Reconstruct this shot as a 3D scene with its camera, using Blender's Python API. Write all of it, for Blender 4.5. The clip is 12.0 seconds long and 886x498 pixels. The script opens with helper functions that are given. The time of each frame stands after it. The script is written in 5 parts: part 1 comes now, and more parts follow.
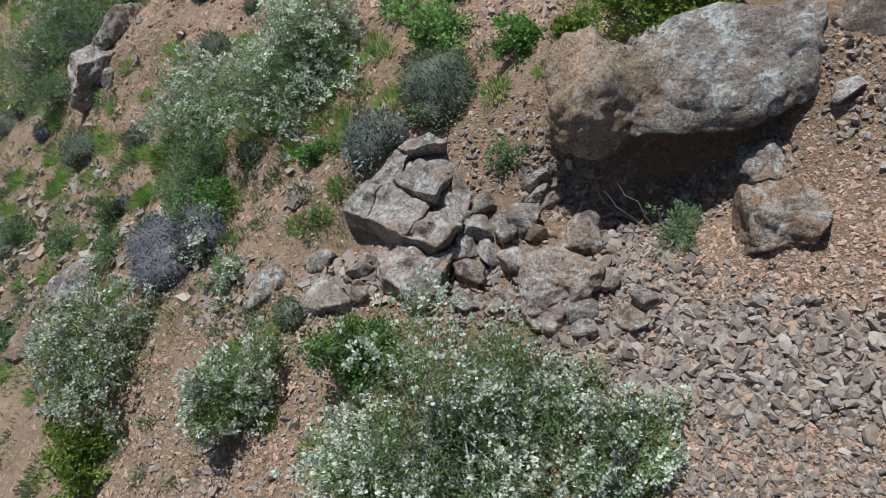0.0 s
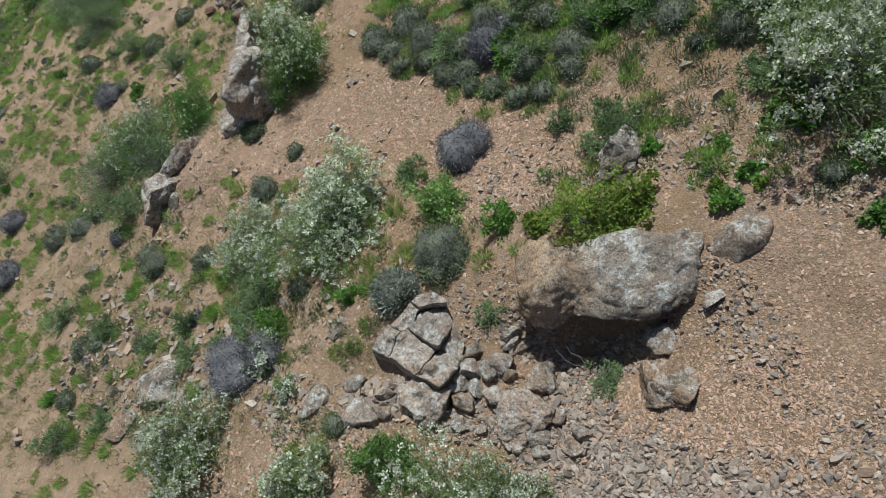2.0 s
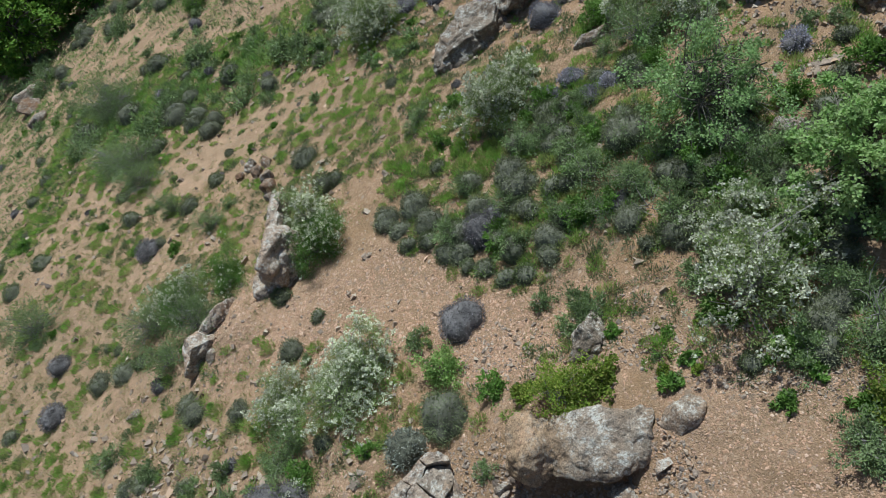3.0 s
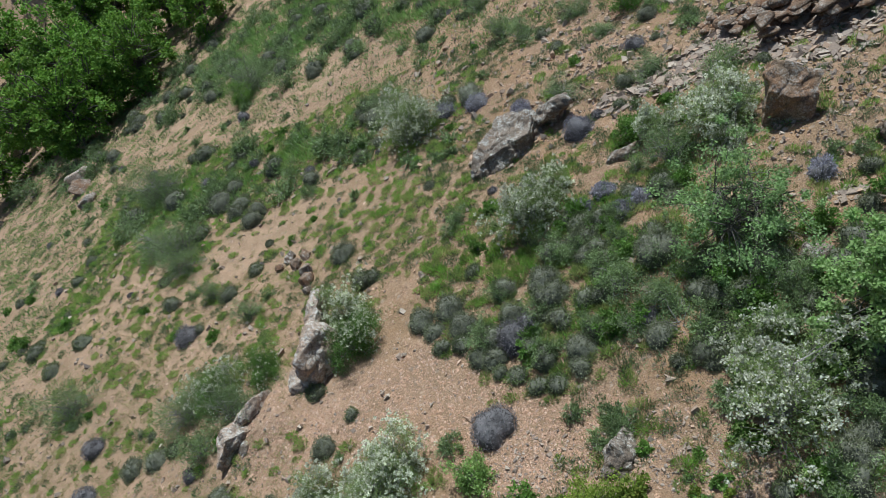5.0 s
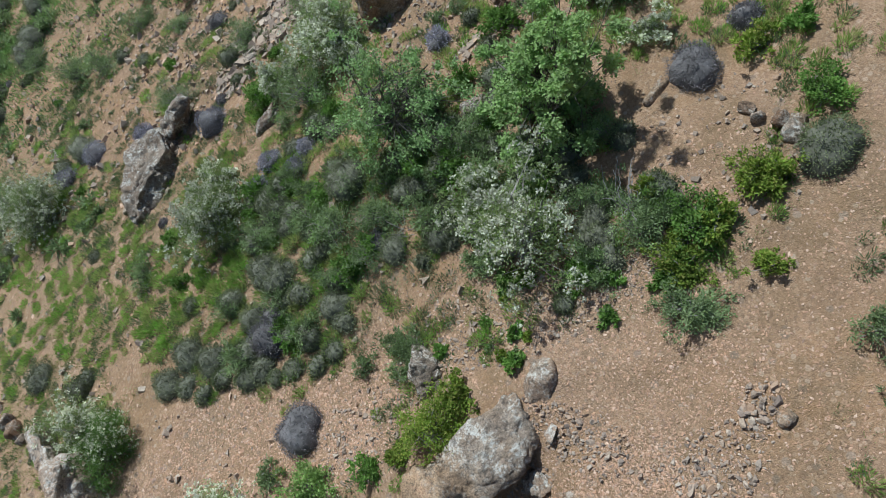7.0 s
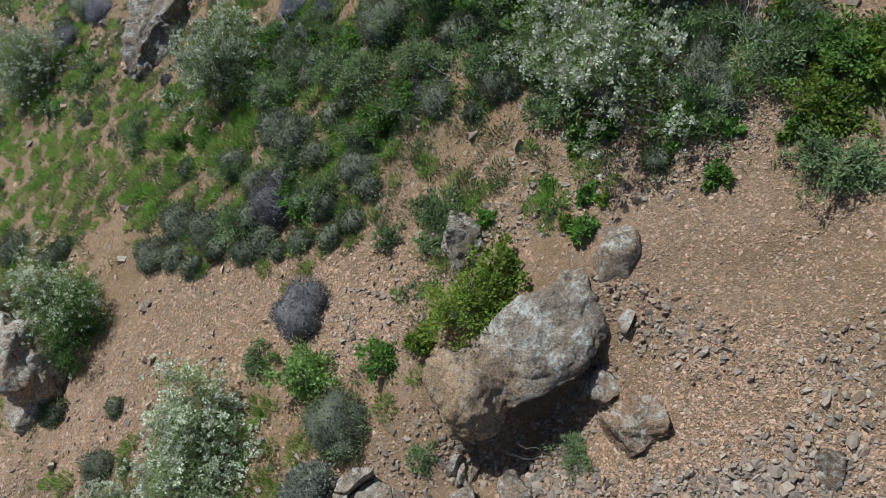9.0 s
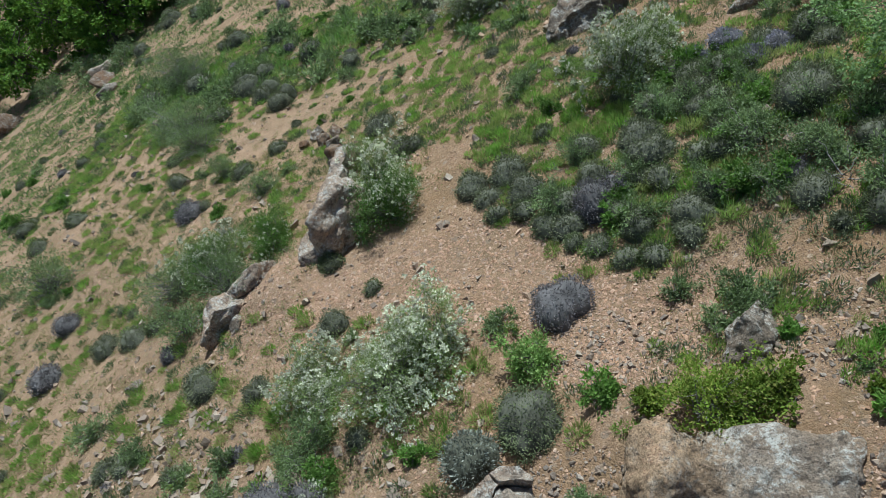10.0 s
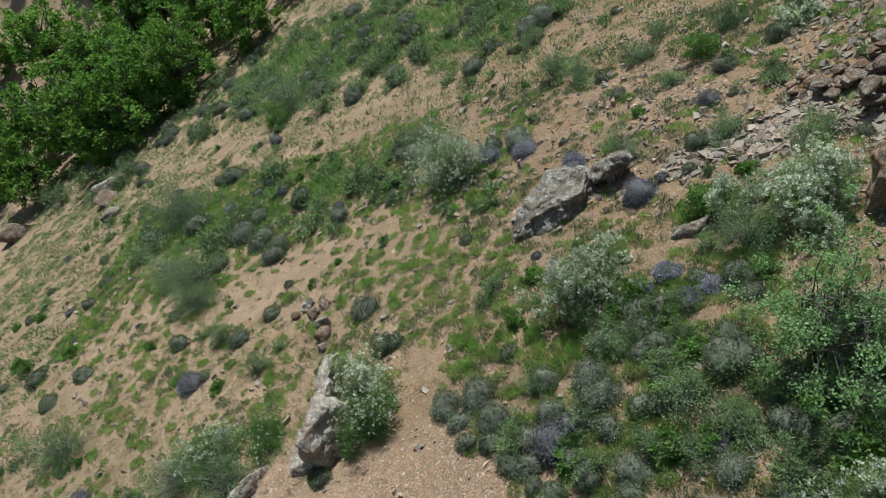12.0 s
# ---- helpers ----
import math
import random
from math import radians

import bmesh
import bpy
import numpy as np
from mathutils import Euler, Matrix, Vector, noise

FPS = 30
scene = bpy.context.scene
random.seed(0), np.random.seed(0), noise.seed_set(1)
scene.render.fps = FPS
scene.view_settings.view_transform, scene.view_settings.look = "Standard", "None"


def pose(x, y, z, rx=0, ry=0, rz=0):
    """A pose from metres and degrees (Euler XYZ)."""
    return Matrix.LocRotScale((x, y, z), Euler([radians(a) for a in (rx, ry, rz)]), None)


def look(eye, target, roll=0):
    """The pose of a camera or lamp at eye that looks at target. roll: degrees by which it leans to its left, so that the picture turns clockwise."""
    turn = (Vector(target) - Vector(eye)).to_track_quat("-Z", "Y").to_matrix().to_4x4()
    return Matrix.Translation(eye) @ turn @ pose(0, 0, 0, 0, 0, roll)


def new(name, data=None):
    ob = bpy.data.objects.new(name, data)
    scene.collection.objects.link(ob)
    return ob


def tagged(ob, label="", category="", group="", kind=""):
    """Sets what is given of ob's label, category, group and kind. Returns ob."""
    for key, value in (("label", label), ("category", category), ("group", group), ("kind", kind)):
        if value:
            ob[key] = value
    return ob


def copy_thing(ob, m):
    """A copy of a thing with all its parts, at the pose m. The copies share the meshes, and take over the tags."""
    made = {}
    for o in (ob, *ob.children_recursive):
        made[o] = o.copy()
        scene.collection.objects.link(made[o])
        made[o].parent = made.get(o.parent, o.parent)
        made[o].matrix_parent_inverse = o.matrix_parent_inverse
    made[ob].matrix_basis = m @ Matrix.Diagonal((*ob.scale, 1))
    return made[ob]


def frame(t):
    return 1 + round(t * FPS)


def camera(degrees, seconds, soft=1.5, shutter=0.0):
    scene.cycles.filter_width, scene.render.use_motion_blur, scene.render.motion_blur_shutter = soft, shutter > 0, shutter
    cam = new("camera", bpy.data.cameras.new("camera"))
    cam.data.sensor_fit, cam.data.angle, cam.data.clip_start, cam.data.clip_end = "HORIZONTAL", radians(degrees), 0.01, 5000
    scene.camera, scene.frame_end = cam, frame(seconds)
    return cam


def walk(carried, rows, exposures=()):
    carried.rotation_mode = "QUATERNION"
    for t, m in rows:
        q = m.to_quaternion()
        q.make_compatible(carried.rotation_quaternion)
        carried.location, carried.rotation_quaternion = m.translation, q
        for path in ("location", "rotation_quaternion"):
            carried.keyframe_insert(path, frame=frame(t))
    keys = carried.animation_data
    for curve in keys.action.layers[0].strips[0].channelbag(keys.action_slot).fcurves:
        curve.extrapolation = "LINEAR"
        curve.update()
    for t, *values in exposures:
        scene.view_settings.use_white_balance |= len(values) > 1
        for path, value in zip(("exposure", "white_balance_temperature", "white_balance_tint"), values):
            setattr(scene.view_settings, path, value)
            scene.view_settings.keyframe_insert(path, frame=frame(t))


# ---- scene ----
SOFT = 0.85
EXPOSURES = [(0.0, -0.10, 5300, 3), (1.5, -0.10, 5440, -1), (3.0, 0.03, 5560, -1), (3.5, 0.09, 5550, 0), (5.5, 0.06, 5460, 1), (7.0, 0.08, 5460, 0), (9.0, -0.17, 5500, 0), (9.5, 0.01, 5420, -2), (12.0, 0.00, 5560, -4)]
cam = camera(63.2, 12.0, soft=SOFT)
PATH = [
    (0, (0.006, 0.016, 6.302), (0.005, 0.798, 4.461), -1.18),
    (0.5, (-0.032, 0.185, 6.356), (-0.040, 0.965, 4.514), -1.67),
    (1, (-0.034, 0.508, 7.036), (-0.043, 1.294, 5.196), -1.77),
    (1.5, (0.025, 0.622, 8.341), (0.013, 1.407, 6.501), -2.00),
    (2, (0.074, 0.594, 9.744), (0.064, 1.381, 7.905), -1.86),
    (2.5, (0.147, 0.667, 11.107), (0.133, 1.537, 9.306), -2.36),
    (3, (0.090, 0.778, 12.545), (0.087, 1.797, 10.824), -2.02),
    (3.5, (0.109, 0.889, 13.614), (0.104, 1.916, 11.898), -2.31),
    (3.7, (0.041, 0.831, 13.783), (0.039, 1.867, 12.072), -1.76),
    (4.1, (-0.008, 0.830, 13.868), (-0.032, 1.905, 12.181), -1.85),
    (4.5, (-0.070, 0.884, 13.681), (-0.140, 2.018, 12.036), -2.07),
    (4.9, (-0.142, 0.958, 13.405), (-0.214, 2.148, 11.799), -2.39),
    (5.3, (-0.221, 1.018, 13.220), (-0.173, 2.232, 11.632), -2.78),
    (5.5, (-0.282, 1.025, 13.198), (-0.091, 2.216, 11.603), -3.15),
    (6, (-0.359, 1.085, 13.179), (-0.112, 2.253, 11.574), -3.23),
    (6.5, (-0.305, 0.943, 12.880), (-0.012, 2.113, 11.284), -3.09),
    (7, (-0.413, 0.769, 12.147), (0.273, 1.748, 10.543), -3.15),
    (7.2, (-0.569, 0.758, 11.598), (0.280, 1.597, 9.993), -2.39),
    (7.6, (-0.705, 0.801, 10.719), (0.306, 1.415, 9.106), -1.32),
    (8, (-0.743, 0.897, 9.914), (0.268, 1.463, 8.283), -0.57),
    (8.4, (-0.731, 0.992, 9.288), (0.185, 1.665, 7.643), -0.22),
    (8.8, (-0.717, 1.036, 8.950), (0.015, 1.903, 7.302), -0.35),
    (9, (-0.745, 1.062, 8.876), (-0.135, 2.030, 7.235), -0.15),
    (9.5, (-0.810, 1.099, 8.769), (-0.625, 2.241, 7.137), 0.49),
    (10, (-0.668, 0.968, 8.627), (-0.818, 2.138, 7.012), -0.06),
    (10.5, (-0.566, 1.155, 8.761), (-0.728, 2.322, 7.145), -0.58),
    (11, (-0.570, 2.150, 9.624), (-0.735, 3.317, 8.008), -0.91),
    (11.5, (-0.520, 3.111, 11.032), (-0.680, 4.285, 9.421), -1.18),
    (12, (-0.316, 3.380, 12.322), (-0.477, 4.606, 10.750), -1.85),
]
walk(cam, [(t, look(eye, target, roll)) for t, eye, target, roll in PATH], EXPOSURES)

# ---- daylight ----
SUN = Vector((-0.24, 0.50, 0.83)).normalized()
world = bpy.data.worlds.new("sky")
scene.world = world
world.use_nodes = True
sky = world.node_tree.nodes.new("ShaderNodeTexSky")
sky.sky_type, sky.sun_disc = "NISHITA", False
sky.sun_elevation = math.asin(SUN.z)
sky.sun_rotation = math.atan2(SUN.x, SUN.y)
sky.dust_density = 1.5
background = world.node_tree.nodes["Background"]
background.inputs["Strength"].default_value = 0.075
world.node_tree.links.new(sky.outputs["Color"], background.inputs["Color"])
sun = new("sun", bpy.data.lights.new("sun", "SUN"))
sun.data.energy, sun.data.angle, sun.data.color = 5.0, radians(1.2), (1.0, 0.95, 0.88)
sun.matrix_world = look(SUN * 60, (0, 0, 0))

# ---- materials ----
class Nodes:
    """A small help for writing node trees."""

    def __init__(self, name):
        self.material = bpy.data.materials.new(name)
        self.material.use_nodes = True
        self.tree = self.material.node_tree
        self.shader = self.tree.nodes["Principled BSDF"]
        self.out = self.tree.nodes["Material Output"]

    def add(self, kind, **values):
        node = self.tree.nodes.new("ShaderNode" + kind)
        for key, value in values.items():
            if key in node.inputs:
                self.feed(node.inputs[key], value)
        return node

    def feed(self, socket, value):
        if isinstance(value, bpy.types.NodeSocket):
            self.tree.links.new(value, socket)
        else:
            socket.default_value = value

    def place(self):
        return self.add("NewGeometry").outputs["Position"]

    def local(self):
        return self.add("TexCoord").outputs["Object"]

    def noise(self, where, scale, detail=4.0, rough=0.55):
        return self.add("TexNoise", Vector=where, Scale=scale, Detail=detail, Roughness=rough).outputs["Fac"]

    def ramp(self, fac, *stops):
        node = self.add("ValToRGB", Fac=fac)
        band = node.color_ramp
        while len(band.elements) < len(stops):
            band.elements.new(0.5)
        for element, (at, colour) in zip(band.elements, stops):
            element.position = at
            element.color = (*colour, 1.0) if not isinstance(colour, float) else (colour, colour, colour, 1.0)
        return node.outputs["Color"]

    def mix(self, fac, a, b, how="MIX"):
        node = self.tree.nodes.new("ShaderNodeMix")
        node.data_type, node.blend_type = "RGBA", how
        for index, value in ((0, fac), (6, a), (7, b)):
            if isinstance(value, tuple) and len(value) == 3:
                value = (*value, 1.0)
            self.feed(node.inputs[index], value)
        return node.outputs[2]

    def math(self, how, a, b=0.5):
        node = self.tree.nodes.new("ShaderNodeMath")
        node.operation = how
        self.feed(node.inputs[0], a)
        self.feed(node.inputs[1], b)
        return node.outputs[0]

    def bump(self, height, strength, distance):
        return self.add("Bump", Height=height, Strength=strength, Distance=distance).outputs["Normal"]

    def finish(self, colour, rough=0.9, normal=None, specular=0.2):
        self.feed(self.shader.inputs["Base Color"], colour)
        self.feed(self.shader.inputs["Roughness"], rough)
        self.feed(self.shader.inputs["Specular IOR Level"], specular)
        if normal:
            self.feed(self.shader.inputs["Normal"], normal)
        return self.material


def soil_material():
    n = Nodes("stony_soil")
    p = n.place()
    broad = n.noise(p, 0.22, 5, 0.6)
    patch = n.noise(p, 1.3, 7, 0.7)
    earth = n.ramp(patch, (0.28, (0.235, 0.155, 0.098)), (0.5, (0.349, 0.228, 0.139)), (0.72, (0.449, 0.323, 0.213)))
    earth = n.mix(n.ramp(broad, (0.42, 0.0), (0.62, 0.6)), earth, (0.387, 0.292, 0.191))
    litter = n.ramp(n.noise(p, 1.4, 7, 0.78), (0.46, 0.0), (0.62, 0.75))
    earth = n.mix(n.ramp(n.noise(p, 0.35, 6, 0.7), (0.45, 0.0), (0.55, 0.85)), earth, (0.42, 0.255, 0.13))
    earth = n.mix(litter, earth, (0.224, 0.174, 0.105))
    # earth colour turns paler towards -x, down the slope, with a noisy edge
    east = n.math("ADD", n.add("SeparateXYZ", Vector=p).outputs["X"], n.math("MULTIPLY", n.noise(p, 0.6, 6, 0.7), 5.0))
    lower = n.ramp(n.math("DIVIDE", n.math("ADD", east, 3.5), 5.0), (0.0, 0.75), (1.0, 0.0))
    earth = n.mix(lower, earth, n.ramp(patch, (0.3, (0.38, 0.265, 0.175)), (0.7, (0.62, 0.455, 0.31))))
    coarse = n.add("TexVoronoi", Vector=p, Scale=8.5)
    cells = n.add("TexVoronoi", Vector=p, Scale=27.0)
    fine = n.add("TexVoronoi", Vector=p, Scale=55.0)
    stones = ((0.0, (0.182, 0.132, 0.107)), (0.35, (0.314, 0.216, 0.154)), (0.7, (0.449, 0.308, 0.204)), (1.0, (0.586, 0.478, 0.382)))
    pebble = n.ramp(cells.outputs["Color"], *stones)
    cobble = n.ramp(coarse.outputs["Color"], *stones)
    grit = n.ramp(fine.outputs["Color"], (0.0, (0.214, 0.143, 0.101)), (0.6, (0.418, 0.272, 0.174)), (1.0, (0.573, 0.450, 0.344)))
    stony = n.ramp(n.noise(p, 0.9, 6, 0.75), (0.36, 0.15), (0.58, 1.0))
    colour = n.mix(0.34, earth, grit)
    colour = n.mix(n.math("MULTIPLY", stony, n.math("SUBTRACT", 0.6, n.math("MULTIPLY", lower, 0.12))), colour, pebble)
    sparse = n.ramp(coarse.outputs["Distance"], (0.28, 0.8), (0.36, 0.0))
    chosen = n.ramp(coarse.outputs["Color"], (0.45, 0.0), (0.5, 1.0))
    colour = n.mix(n.math("MULTIPLY", sparse, chosen), colour, cobble)
    slabs = n.add("TexVoronoi", Vector=p, Scale=4.2)
    lying = n.math("MULTIPLY", n.ramp(slabs.outputs["Distance"], (0.22, 0.75), (0.30, 0.0)), n.ramp(slabs.outputs["Color"], (0.55, 0.0), (0.6, 1.0)))
    colour = n.mix(lying, colour, n.ramp(slabs.outputs["Color"], (0.5, (0.190, 0.149, 0.117)), (1.0, (0.502, 0.400, 0.319))))
    colour = n.mix(1.0, colour, n.ramp(n.noise(p, 0.55, 8, 0.8), (0.40, (0.77, 0.75, 0.69)), (0.60, (1.03, 0.985, 0.95))), "MULTIPLY")
    rise = n.math("ADD", n.math("MULTIPLY", cells.outputs["Distance"], -0.3), n.math("MULTIPLY", fine.outputs["Distance"], -0.35))
    rise = n.math("ADD", rise, n.math("MULTIPLY", coarse.outputs["Distance"], -0.12))
    rise = n.math("ADD", rise, n.math("MULTIPLY", n.noise(p, 7.0, 9, 0.8), 1.3))
    return n.finish(colour, 0.95, n.bump(rise, 1.0, 0.05), 0.1)


def rock_material(name, light, mid, dark, stain, lichen=0.5, tone=None):
    n = Nodes(name)
    p = n.place()
    warp = n.mix(0.12, p, n.add("TexNoise", Vector=p, Scale=4.0, Detail=4.0).outputs["Color"])
    big = n.noise(warp, 2.3, 9, 0.74)
    colour = n.ramp(big, (0.34, dark), (0.48, mid), (0.66, light))
    colour = n.mix(n.ramp(n.noise(p, 1.3, 7, 0.7), (0.47, 0.0), (0.60, 0.8)), colour, stain)
    if tone:
        start, end, warm = tone
        east = n.add("SeparateXYZ", Vector=p).outputs["X"]
        east = n.math("ADD", east, n.math("MULTIPLY", n.noise(p, 3.0, 6, 0.7), 0.9))
        share = n.math("DIVIDE", n.math("SUBTRACT", east, start + 0.45), end - start)
        bare = n.ramp(share, (0.0, 0.25), (1.0, 1.0))
        colour = n.mix(n.ramp(share, (0.0, 0.9), (1.0, 0.0)), colour, n.ramp(big, (0.34, tuple(0.5 * c for c in warm)), (0.62, warm)))
    grain = n.noise(p, 34.0, 7, 0.8)
    colour = n.mix(0.75, colour, n.ramp(grain, (0.34, (0.05, 0.04, 0.035)), (0.66, (0.68, 0.62, 0.56))), "OVERLAY")
    crust = n.ramp(n.noise(warp, 19.0, 9, 0.85), (0.505, 0.0), (0.54, lichen))
    zone = n.ramp(n.noise(p, 3.1, 7, 0.75), (0.46, 0.05), (0.56, 1.0))
    if tone:
        zone = n.math("MULTIPLY", zone, bare)
    colour = n.mix(n.math("MULTIPLY", crust, zone), colour, (0.62, 0.60, 0.55))
    blotch = n.ramp(n.noise(warp, 7.5, 8, 0.8), (0.515, 0.0), (0.56, 0.75 * lichen))
    colour = n.mix(n.math("MULTIPLY", blotch, zone), colour, (0.66, 0.63, 0.57))
    sooty = n.ramp(n.noise(warp, 5.0, 8, 0.78), (0.545, 0.0), (0.61, 0.7))
    colour = n.mix(sooty, colour, (0.085, 0.07, 0.058))
    dots = n.ramp(n.noise(p, 24.0, 8, 0.85), (0.55, 0.0), (0.60, 0.85))
    colour = n.mix(dots, colour, (0.055, 0.046, 0.04))
    rise = n.math("ADD", n.math("MULTIPLY", big, 1.0), n.math("MULTIPLY", n.noise(warp, 7.0, 8, 0.68), 0.9))
    rise = n.math("ADD", rise, n.math("MULTIPLY", grain, 0.08))
    return n.finish(colour, 0.92, n.bump(rise, 1.0, 0.09), 0.15)


def stone_material(name, *colours):
    n = Nodes(name)
    p = n.place()
    pick = n.add("NewGeometry").outputs["Random Per Island"]
    pick = n.math("FRACT", n.math("ADD", pick, n.add("ObjectInfo").outputs["Random"]), 0.0)
    stops = [(i / (len(colours) - 1), c) for i, c in enumerate(colours)]
    colour = n.ramp(pick, *stops)
    grain = n.noise(p, 30.0, 5, 0.7)
    colour = n.mix(0.5, colour, n.ramp(grain, (0.3, (0.22, 0.2, 0.19)), (0.72, (0.66, 0.62, 0.58))), "OVERLAY")
    return n.finish(colour, 0.93, n.bump(n.noise(p, 18.0, 6, 0.7), 0.6, 0.03), 0.15)


def leaf_material(name, *colours, glow=0.35, rough=0.6, drift=None):
    n = Nodes(name)
    pick = n.add("NewGeometry").outputs["Random Per Island"]
    stops = [(i / (len(colours) - 1), c) for i, c in enumerate(colours)]
    colour = n.ramp(pick, *stops)
    shift = n.ramp(n.add("ObjectInfo").outputs["Random"], (0.0, 0.72), (1.0, 1.0))
    colour = n.mix(1.0, colour, shift, "MULTIPLY")
    clump = n.ramp(n.noise(n.place(), 3.6, 3, 0.6), (0.32, 0.52), (0.66, 1.12))
    colour = n.mix(1.0, colour, clump, "MULTIPLY")
    if drift:
        colour = n.mix(n.ramp(n.noise(n.place(), 1.7, 5, 0.75), (0.44, 0.0), (0.62, 0.75)), colour, drift)
    n.finish(colour, rough, None, 0.25)
    through_leaf = n.add("BsdfTranslucent", Color=colour)
    blend = n.add("MixShader", Fac=glow)
    n.tree.links.new(n.shader.outputs[0], blend.inputs[1])
    n.tree.links.new(through_leaf.outputs[0], blend.inputs[2])
    n.tree.links.new(blend.outputs[0], n.out.inputs["Surface"])
    return n.material


def bark_material(name, dark, light):
    n = Nodes(name)
    p = n.local()
    colour = n.ramp(n.noise(p, 14.0, 5, 0.7), (0.3, dark), (0.7, light))
    return n.finish(colour, 0.9, n.bump(n.noise(p, 30.0, 4), 0.5, 0.01), 0.15)


SOIL = soil_material()
ROCK = rock_material("lichened_rock", (0.50, 0.435, 0.365), (0.35, 0.295, 0.245), (0.17, 0.14, 0.115), (0.38, 0.27, 0.19), 0.9)
ROCK_TWO = rock_material("tan_and_grey_rock", (0.49, 0.42, 0.35), (0.335, 0.28, 0.23), (0.15, 0.12, 0.098), (0.36, 0.27, 0.195), 0.85, (1.45, 2.2, (0.58, 0.42, 0.275)))
ROCK_PALE = rock_material("pale_jointed_rock", (0.58, 0.49, 0.41), (0.45, 0.37, 0.305), (0.24, 0.19, 0.156), (0.48, 0.35, 0.26), 0.8)
ROCK_TAN = rock_material("tan_rock", (0.41, 0.325, 0.24), (0.30, 0.225, 0.158), (0.155, 0.113, 0.08), (0.39, 0.235, 0.14), 0.5)
ROCK_FAR = rock_material("brown_grey_rock", (0.36, 0.31, 0.26), (0.25, 0.21, 0.172), (0.12, 0.098, 0.08), (0.28, 0.20, 0.145), 0.7)
ROCK_RED = rock_material("red_brown_rock", (0.324, 0.246, 0.185), (0.211, 0.150, 0.107), (0.099, 0.070, 0.052), (0.252, 0.145, 0.086), 0.45)
SCREE = stone_material("scree_stone", (0.17, 0.137, 0.115), (0.42, 0.335, 0.26), (0.27, 0.218, 0.182), (0.36, 0.285, 0.225), (0.21, 0.17, 0.145), (0.50, 0.42, 0.34), (0.31, 0.25, 0.205), (0.44, 0.31, 0.215), (0.24, 0.195, 0.165), (0.40, 0.345, 0.29))
GRAVEL = stone_material("orange_gravel", (0.36, 0.225, 0.15), (0.50, 0.32, 0.215), (0.43, 0.28, 0.195), (0.54, 0.36, 0.25), (0.31, 0.215, 0.165), (0.60, 0.45, 0.345), (0.48, 0.29, 0.18))
ROSE_LEAF = leaf_material("grey_green_leaf", (0.24, 0.33, 0.11), (0.37, 0.46, 0.18), (0.30, 0.41, 0.12), (0.47, 0.54, 0.26), glow=0.5)
PETAL = leaf_material("cream_petal", (0.82, 0.82, 0.64), (0.88, 0.88, 0.72), (0.76, 0.79, 0.54), glow=0.3)
BUSH_LEAF = leaf_material("olive_leaf", (0.205, 0.28, 0.115), (0.31, 0.40, 0.185), (0.255, 0.355, 0.12), (0.39, 0.46, 0.26), glow=0.4)
GREEN_LEAF = leaf_material("fresh_green_leaf", (0.149, 0.276, 0.046), (0.230, 0.391, 0.081), (0.184, 0.322, 0.057), (0.322, 0.460, 0.138), glow=0.45)
DARK_LEAF = leaf_material("deep_green_leaf", (0.13, 0.24, 0.045), (0.21, 0.35, 0.08), (0.165, 0.30, 0.055), (0.30, 0.43, 0.15), glow=0.45)
YELLOW_LEAF = leaf_material("yellow_green_leaf", (0.19, 0.28, 0.035), (0.29, 0.39, 0.06), (0.23, 0.34, 0.045), (0.48, 0.48, 0.12), glow=0.45)
SPURGE_LEAF = leaf_material("lime_green_leaf", (0.30, 0.46, 0.11), (0.42, 0.60, 0.18), (0.36, 0.54, 0.14), (0.52, 0.66, 0.26), glow=0.45)
GRASS = leaf_material("bright_grass", (0.24, 0.45, 0.07), (0.36, 0.58, 0.11), (0.29, 0.51, 0.08), (0.50, 0.62, 0.19), glow=0.5, drift=(0.48, 0.47, 0.20))
DEEP_GRASS = leaf_material("deep_grass", (0.19, 0.36, 0.09), (0.28, 0.46, 0.12), (0.23, 0.40, 0.09), (0.37, 0.50, 0.19), glow=0.5, drift=(0.33, 0.39, 0.17))
STRAW = leaf_material("dry_grass", (0.46, 0.43, 0.19), (0.36, 0.38, 0.13), (0.56, 0.51, 0.27), (0.28, 0.34, 0.11), glow=0.4)
HERB = leaf_material("grey_green_herb", (0.13, 0.20, 0.085), (0.20, 0.28, 0.13), (0.16, 0.25, 0.09), (0.27, 0.34, 0.19), glow=0.4, drift=(0.19, 0.22, 0.12))
SPINE_GREY = leaf_material("grey_spine", (0.15, 0.165, 0.09), (0.29, 0.305, 0.185), (0.205, 0.23, 0.12), (0.41, 0.42, 0.28), glow=0.3, rough=0.8)
SPINE_PURPLE = leaf_material("mauve_spine", (0.165, 0.15, 0.145), (0.32, 0.29, 0.295), (0.225, 0.205, 0.20), (0.47, 0.43, 0.46), glow=0.3, rough=0.8)
SPINE_LAVENDER = leaf_material("lavender_spine", (0.23, 0.22, 0.25), (0.41, 0.39, 0.46), (0.31, 0.295, 0.335), (0.60, 0.57, 0.67), glow=0.3, rough=0.8)
SPINE_DARK = leaf_material("dark_green_spine", (0.12, 0.145, 0.07), (0.23, 0.265, 0.13), (0.165, 0.20, 0.085), (0.33, 0.365, 0.20), glow=0.3, rough=0.8)
